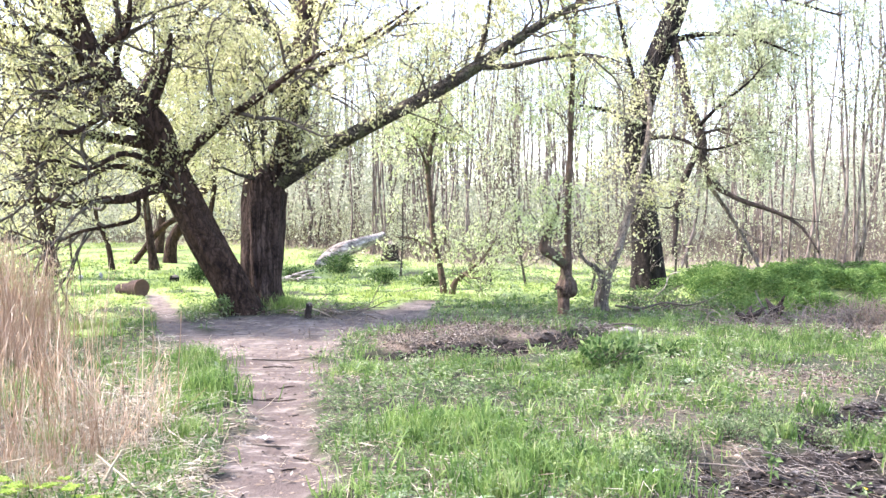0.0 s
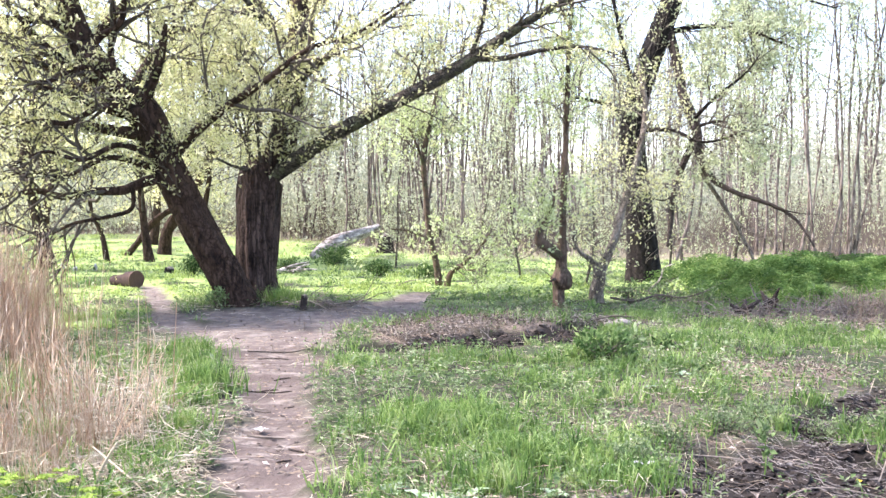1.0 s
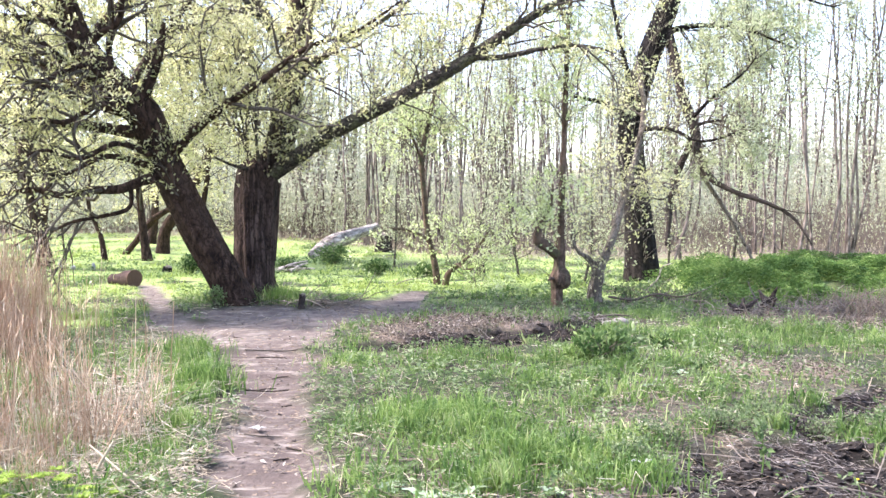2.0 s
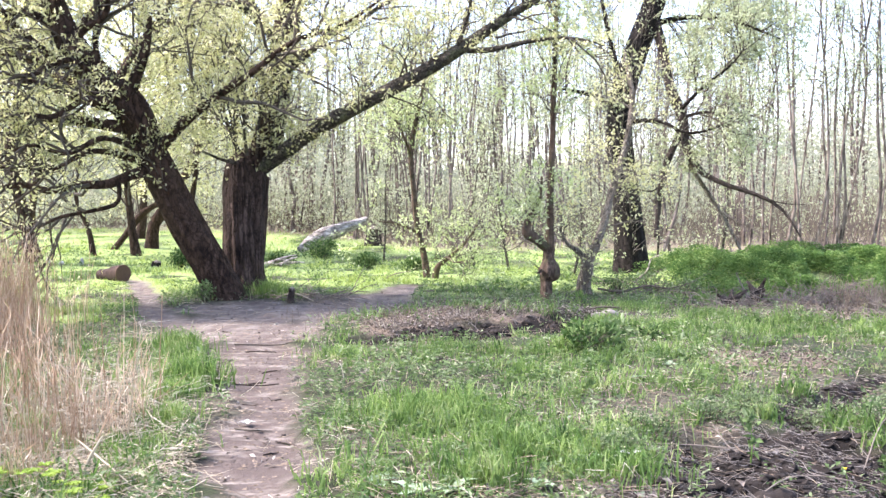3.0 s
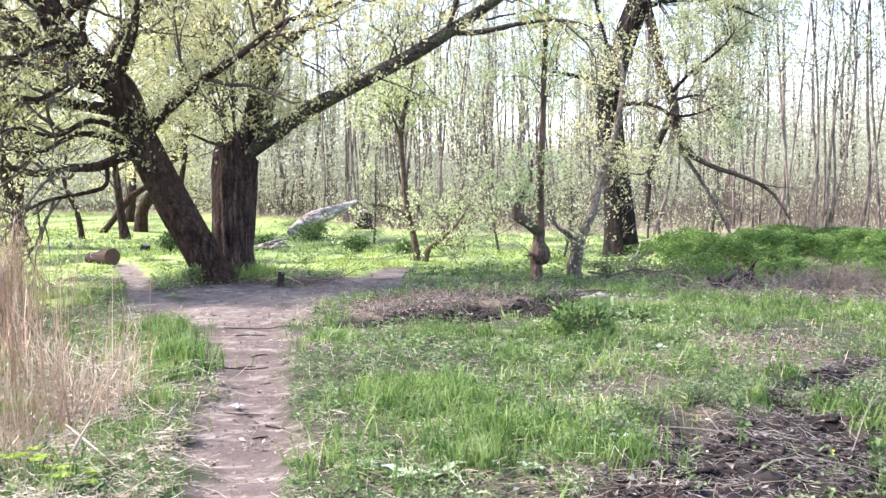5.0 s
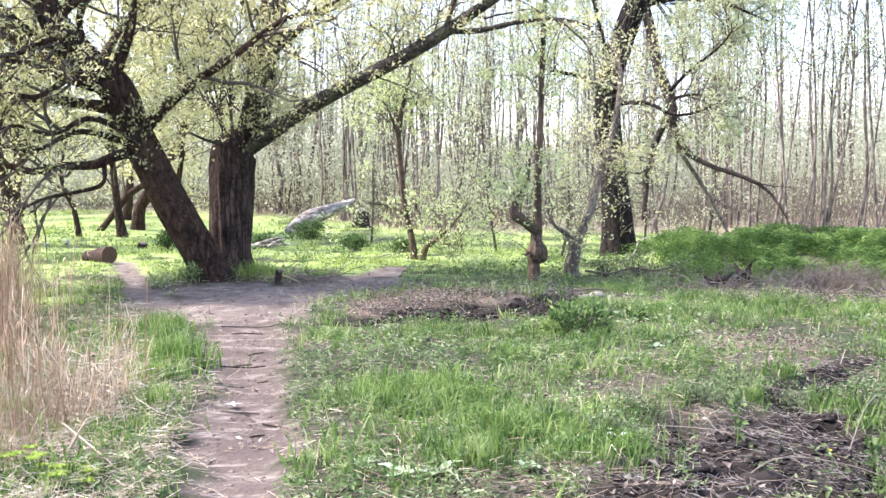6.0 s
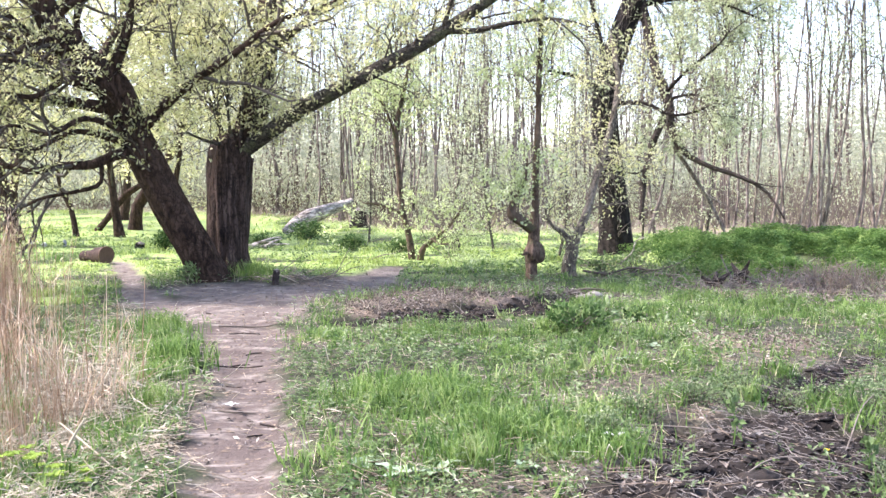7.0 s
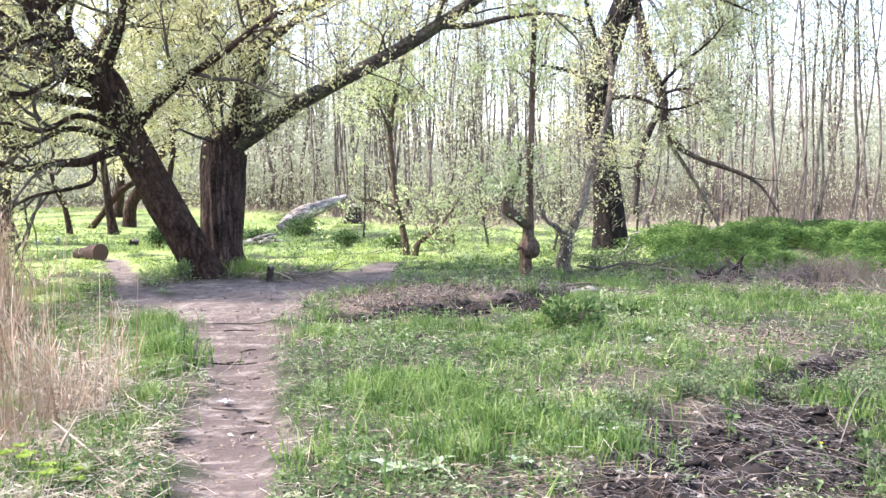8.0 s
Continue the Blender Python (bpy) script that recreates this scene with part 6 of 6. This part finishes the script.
stone(1.95, 5.55, 0.13, 0.11, 0.07, "dark clod of wet soil", M_SOIL, 8)
stone(1.55, 5.35, 0.06, 0.05, 0.022, "pale flat stone in the mud", M_STONE, 9)


def shrub(x, y, r, h, seed, n=900, label="small round green shrub in the grass", l=(0.05, 0.11), mat=None):
    rng = np.random.default_rng(seed)
    ob = thing("shrub", (x, y, drop(x, y)), label, "shrub", "low shrubs")
    k, m = 5, 40
    d = unit(np.stack([rng.normal(0, 0.6, m), rng.normal(0, 0.6, m), rng.uniform(0.4, 1.2, m)], -1))
    P = [np.repeat([[x, y, drop(x, y, -0.02)]], m, 0) + rng.normal(0, 0.1 * r, (m, 3)) * np.array([1, 1, 0])]
    for j in range(k - 1):
        P.append(P[-1] + d * np.array([r, r, h]) * 1.1 / (k - 1))
        d = unit(d + rng.normal(size=(m, 3)) * 0.25)
    P = np.stack(P, 1)
    tagged(part("twigwork", tubes(P, np.full((m, 1), 0.006) * np.linspace(1, 0.4, k), 3, cap=False), M_TWIG, ob), kind="stuff")
    part("foliage", foliage(P, n // m, l, (l[0] * 0.6, l[1] * 0.55), rng, 0.07 * r + 0.03), mat or M_CLUMP, ob)
    return ob


shrub(-3.45, 33.6, 0.62, 0.55, 61, 1500)
shrub(-1.61, 27.6, 0.36, 0.36, 62)
shrub(-0.35, 26.8, 0.36, 0.28, 63)
shrub(-6.75, 27.5, 0.30, 0.45, 64)
shrub(-4.6, 31.0, 0.5, 0.3, 65)
shrub(-3.78, 17.12, 0.17, 0.30, 67, 240, "small leafy ivy clump at the foot of the willow", (0.04, 0.09), M_HERB)
for n, (x, y, r) in enumerate(((3.3, 7.2, 0.34), (3.0, 7.6, 0.24), (3.45, 6.6, 0.24), (2.1, 7.3, 0.26), (1.55, 6.9, 0.2), (2.55, 7.75, 0.2), (3.75, 7.4, 0.26), (2.75, 5.55, 0.16), (1.25, 6.3, 0.16))):
    shrub(x, y, r, 0.13, 160 + n, 1000, "low feathery grey-green herb on churned soil", (0.016, 0.036), M_SAGE)
for n, (x, y, r, h) in enumerate(((3.55, 18.5, 0.4, 0.38), (4.2, 18.55, 0.45, 0.42), (4.75, 18.2, 0.35, 0.34))):
    shrub(x, y, r, h, 76 + n, 200, "loose leafy brushwood below the bank", (0.04, 0.09), M_HERB)
for n, (x, y, r, h, count) in enumerate(((1.80, 10.9, 0.30, 0.29, 380), (2.05, 11.15, 0.18, 0.22, 220), (1.6, 11.2, 0.14, 0.12, 120), (2.35, 12.4, 0.22, 0.14, 200), (2.7, 12.0, 0.16, 0.10, 120), (2.0, 11.8, 0.2, 0.1, 120))):
    shrub(x, y, r, h, 66 + n, count, "loose green nettle clump in the meadow", (0.05, 0.11), M_HERB if n % 2 else M_CLUMP)


# branches on the churned soil and under the bank
lying("fallen_branch", [(3.15, 18.3, drop(3.15, 18.3, 0.12), 0.022), (3.6, 18.15, 0.10, 0.02), (4.0, 18.2, 0.2, 0.018), (4.4, 18.0, 0.17, 0.014), (4.9, 18.05, 0.3, 0.008)], M_TWIG, "grey dead branch lying below the bank", "branch", 8, group="dead branches")
lying("fallen_branch", [(3.35, 7.1, drop(3.35, 7.1, 0.10), 0.0036), (3.05, 6.65, drop(3.05, 6.65, 0.07), 0.0046), (2.75, 6.2, drop(2.75, 6.2, 0.04), 0.0051), (2.5, 5.8, drop(2.5, 5.8, 0.01), 0.0051)], M_STICK, "bent grey branch lying on the churned soil", "branch", 7, group="dead branches")
lying("fallen_branch", [(2.0, 6.9, drop(2.0, 6.9, 0.10), 0.0036), (2.06, 6.6, drop(2.06, 6.6, 0.05), 0.0046), (2.12, 6.4, drop(2.12, 6.4, 0.01), 0.0051)], M_STICK, "bent grey branch lying on the churned soil", "branch", 7, group="dead branches")
lying("fallen_branch", [(1.0, 6.55, drop(1.0, 6.55, 0.02), 0.0040), (1.5, 6.45, drop(1.5, 6.45, 0.05), 0.0040), (2.0, 6.3, drop(2.0, 6.3, 0.03), 0.0036), (2.4, 6.0, drop(2.4, 6.0, 0.02), 0.0025)], M_STICK, "bent grey branch lying on the churned soil", "branch", 7, group="dead branches")
lying("fallen_branch", [(1.8, 5.5, drop(1.8, 5.5, 0.02), 0.0040), (2.1, 5.65, drop(2.1, 5.65, 0.09), 0.0046), (2.5, 5.6, drop(2.5, 5.6, 0.05), 0.0040), (2.8, 5.5, drop(2.8, 5.5, 0.02), 0.0031)], M_STICK, "bent grey branch lying on the churned soil", "branch", 7, group="dead branches")
lying("fallen_branch", [(2.7, 8.0, drop(2.7, 8.0, 0.03), 0.0046), (3.1, 7.75, drop(3.1, 7.75, 0.06), 0.0046), (3.6, 7.4, drop(3.6, 7.4, 0.08), 0.0036), (4.0, 7.1, drop(4.0, 7.1, 0.03), 0.0025)], M_STICK, "bent grey branch lying on the churned soil", "branch", 7, group="dead branches")
lying("fallen_branch", [(5.4, 16.5, drop(5.4, 16.5, 0.02), 0.016), (5.25, 16.5, 0.3, 0.013), (5.15, 16.5, 0.52, 0.008)], M_STICK, "dead stalk leaning up below the bank", "branch", 7, group="dead branches")
lying("fallen_branch", [(-2.1, 6.05, drop(-2.1, 6.05, 0.20), 0.005), (-1.92, 5.9, drop(-1.92, 5.9, 0.12), 0.007), (-1.66, 5.65, drop(-1.66, 5.65, 0.02), 0.005)], M_STRAW, "pale broken stalk lying among the reeds", "branch", 7, group="dead branches")
lying("fallen_branch", [(-2.0, 5.75, drop(-2.0, 5.75, 0.0), 0.009), (-1.95, 5.76, drop(-1.95, 5.76, 0.14), 0.009), (-1.87, 5.78, drop(-1.87, 5.78, 0.28), 0.006)], M_STRAW, "pale broken stalk standing among the reeds", "branch", 7, group="dead branches")

lying("fallen_branch", [(-2.02, 6.75, drop(-2.02, 6.75, -0.01), 0.005), (-1.98, 6.72, drop(-1.98, 6.72, 0.3), 0.0045), (-1.9, 6.6, drop(-1.9, 6.6, 0.62), 0.0035), (-1.86, 6.55, drop(-1.86, 6.55, 0.80), 0.002)], M_STRAW, "pale dry forked stalk standing beside the reeds", "branch", 7, group="dead branches")


def dock(x, y, size, count, seed, label="broad-leaved dock plant with grey-green leaves", mat=None, name="dock_plant", high=0.0):
    rng = np.random.default_rng(seed)
    ob = thing(name, (x, y, drop(x, y)), label, "plant", "broad-leaved plants")
    for i in range(count):
        a = i / count * 2 * math.pi + rng.uniform(-0.4, 0.4)
        l, w, rise = size * rng.uniform(0.7, 1.2), size * rng.uniform(0.3, 0.5), rng.uniform(0.3, 0.9)
        s = np.linspace(0, 1, 7)
        prof = np.sin(np.pi * np.clip(s * 0.97 + 0.03, 0, 1) ** 0.75)
        px = l * s
        pz = l * (rise * s - 0.75 * rise * s ** 2) + 0.015 + high
        rows = []
        for side, lift in ((-1, 0.28), (-0.5, 0.08), (0, 0.0), (0.5, 0.08), (1, 0.28)):
            rows.append(np.stack([px, side * w / 2 * prof + 0 * s, pz + lift * w * 0.5 * prof + 0.004 * np.sin(s * 22 + side * 3)], -1))
        L = np.stack(rows, 1)
        c, sn = math.cos(a), math.sin(a)
        W = np.stack([x + c * L[..., 0] - sn * L[..., 1], y + sn * L[..., 0] + c * L[..., 1], drop(x, y) + L[..., 2]], -1)
        q = [(r * 5 + k, r * 5 + k + 1, r * 5 + k + 6, r * 5 + k + 5) for r in range(6) for k in range(4)]
        part("leaf", (W.reshape(-1, 3), q, None, True), mat or M_DOCK, ob)
    return ob


for n, (x, y, size, count) in enumerate(((-0.26, 5.58, 0.15, 6), (-0.05, 5.35, 0.17, 7), (0.14, 5.4, 0.16, 6), (0.64, 5.5, 0.12, 5), (0.99, 6.1, 0.10, 5), (1.25, 5.6, 0.10, 5), (0.75, 6.7, 0.09, 5), (-2.9, 5.0, 0.10, 6), (1.9, 9.0, 0.10, 6), (2.4, 9.8, 0.11, 6))):
    dock(x, y, size, count, 80 + n)
rng = np.random.default_rng(141)
for n in range(26):
    x, y = rng.uniform(-2.45, -1.7), rng.uniform(5.15, 5.7)
    dock(x, y, (0.034, 0.044, 0.055)[n % 3], 14, 195 + n, "bright yellow-green leafy herb among dry stalks", M_LIME, "leafy_herb", 0.05 + 0.04 * (n % 4))
dock(1.26, 6.05, 0.11, 2, 120, "bleached pale leaf lying on the grass", M_WHITE, "dry_leaf", 0.05)
dock(-1.32, 7.32, 0.09, 4, 121, "bleached leaf litter at the edge of the path", M_WHITE, "dry_leaf")


def sprout(x, y, h, seed, flower=False):
    rng = np.random.default_rng(seed)
    z = drop(x, y)
    ob = thing("sprout", (x, y, z), "upright young sapling with bright green leaves" if not flower else "yellow dandelion flower in the churned soil", "plant")
    c = resample([(x, y, z - 0.02, 0.006), (x + 0.01, y, z + h * 0.5, 0.0045), (x - 0.01, y, z + h, 0.002)], 8)
    part("stem", tubes(c[None, :, :3], c[None, :, 3], 6), M_GRASS, ob)
    if flower:
        n = 26
        a = np.arange(n) / n * 2 * np.pi
        d = unit(np.stack([np.cos(a), np.sin(a), rng.uniform(0.1, 0.8, n)], -1))
        part("flower", leaf_quads(np.repeat(c[-1:, :3], n, 0), d, np.repeat([[0, 0, 1.0]], n, 0), np.full(n, 0.02), np.full(n, 0.007)), M_YELLOW, ob, "yellow petals")
    else:
        part("foliage", foliage(c[None, :, :3], 34, (0.03, 0.075), (0.02, 0.04), rng, 0.016, 0.2), M_HERB, ob)


sprout(2.02, 6.15, 0.30, 131)
sprout(1.35, 8.2, 0.28, 132)
sprout(2.45, 5.75, 0.12, 133, True)
sprout(2.62, 5.6, 0.16, 134)

# brushwood behind the post
lying("fallen_branch", [(-2.9, 17.9, drop(-2.9, 17.9, 0.03), 0.014), (-2.45, 17.75, drop(-2.45, 17.75, 0.10), 0.013), (-2.0, 17.85, drop(-2.0, 17.85, 0.06), 0.010), (-1.6, 18.0, drop(-1.6, 18.0, 0.03), 0.006)], M_STRAW, "thin bleached branch lying behind the post", "branch", 7, group="dead branches")
lying("fallen_branch", [(-2.6, 17.4, drop(-2.6, 17.4, 0.02), 0.010), (-2.3, 17.3, drop(-2.3, 17.3, 0.12), 0.012), (-1.95, 17.4, drop(-1.95, 17.4, 0.04), 0.008)], M_STRAW, "thin bleached branch lying behind the post", "branch", 7, group="dead branches")
lying("fallen_branch", [(-1.0, 22.5, drop(-1.0, 22.5, 0.02), 0.014), (-0.75, 22.6, drop(-0.75, 22.6, 0.14), 0.013), (-0.35, 22.9, drop(-0.35, 22.9, 0.22), 0.009)], M_STICK, "grey dead branch lying in the grass", "branch", 7, group="dead branches")
lying("fallen_branch", [(4.3, 20.6, drop(4.3, 20.6, 0.05), 0.02), (4.55, 20.5, drop(4.55, 20.5, 0.3), 0.018), (4.62, 20.4, drop(4.62, 20.4, 0.55), 0.012), (4.75, 20.3, drop(4.75, 20.3, 0.62), 0.007)], M_LOG, "bleached crooked dead branch leaning from the bank", "branch", 8, group="dead branches")
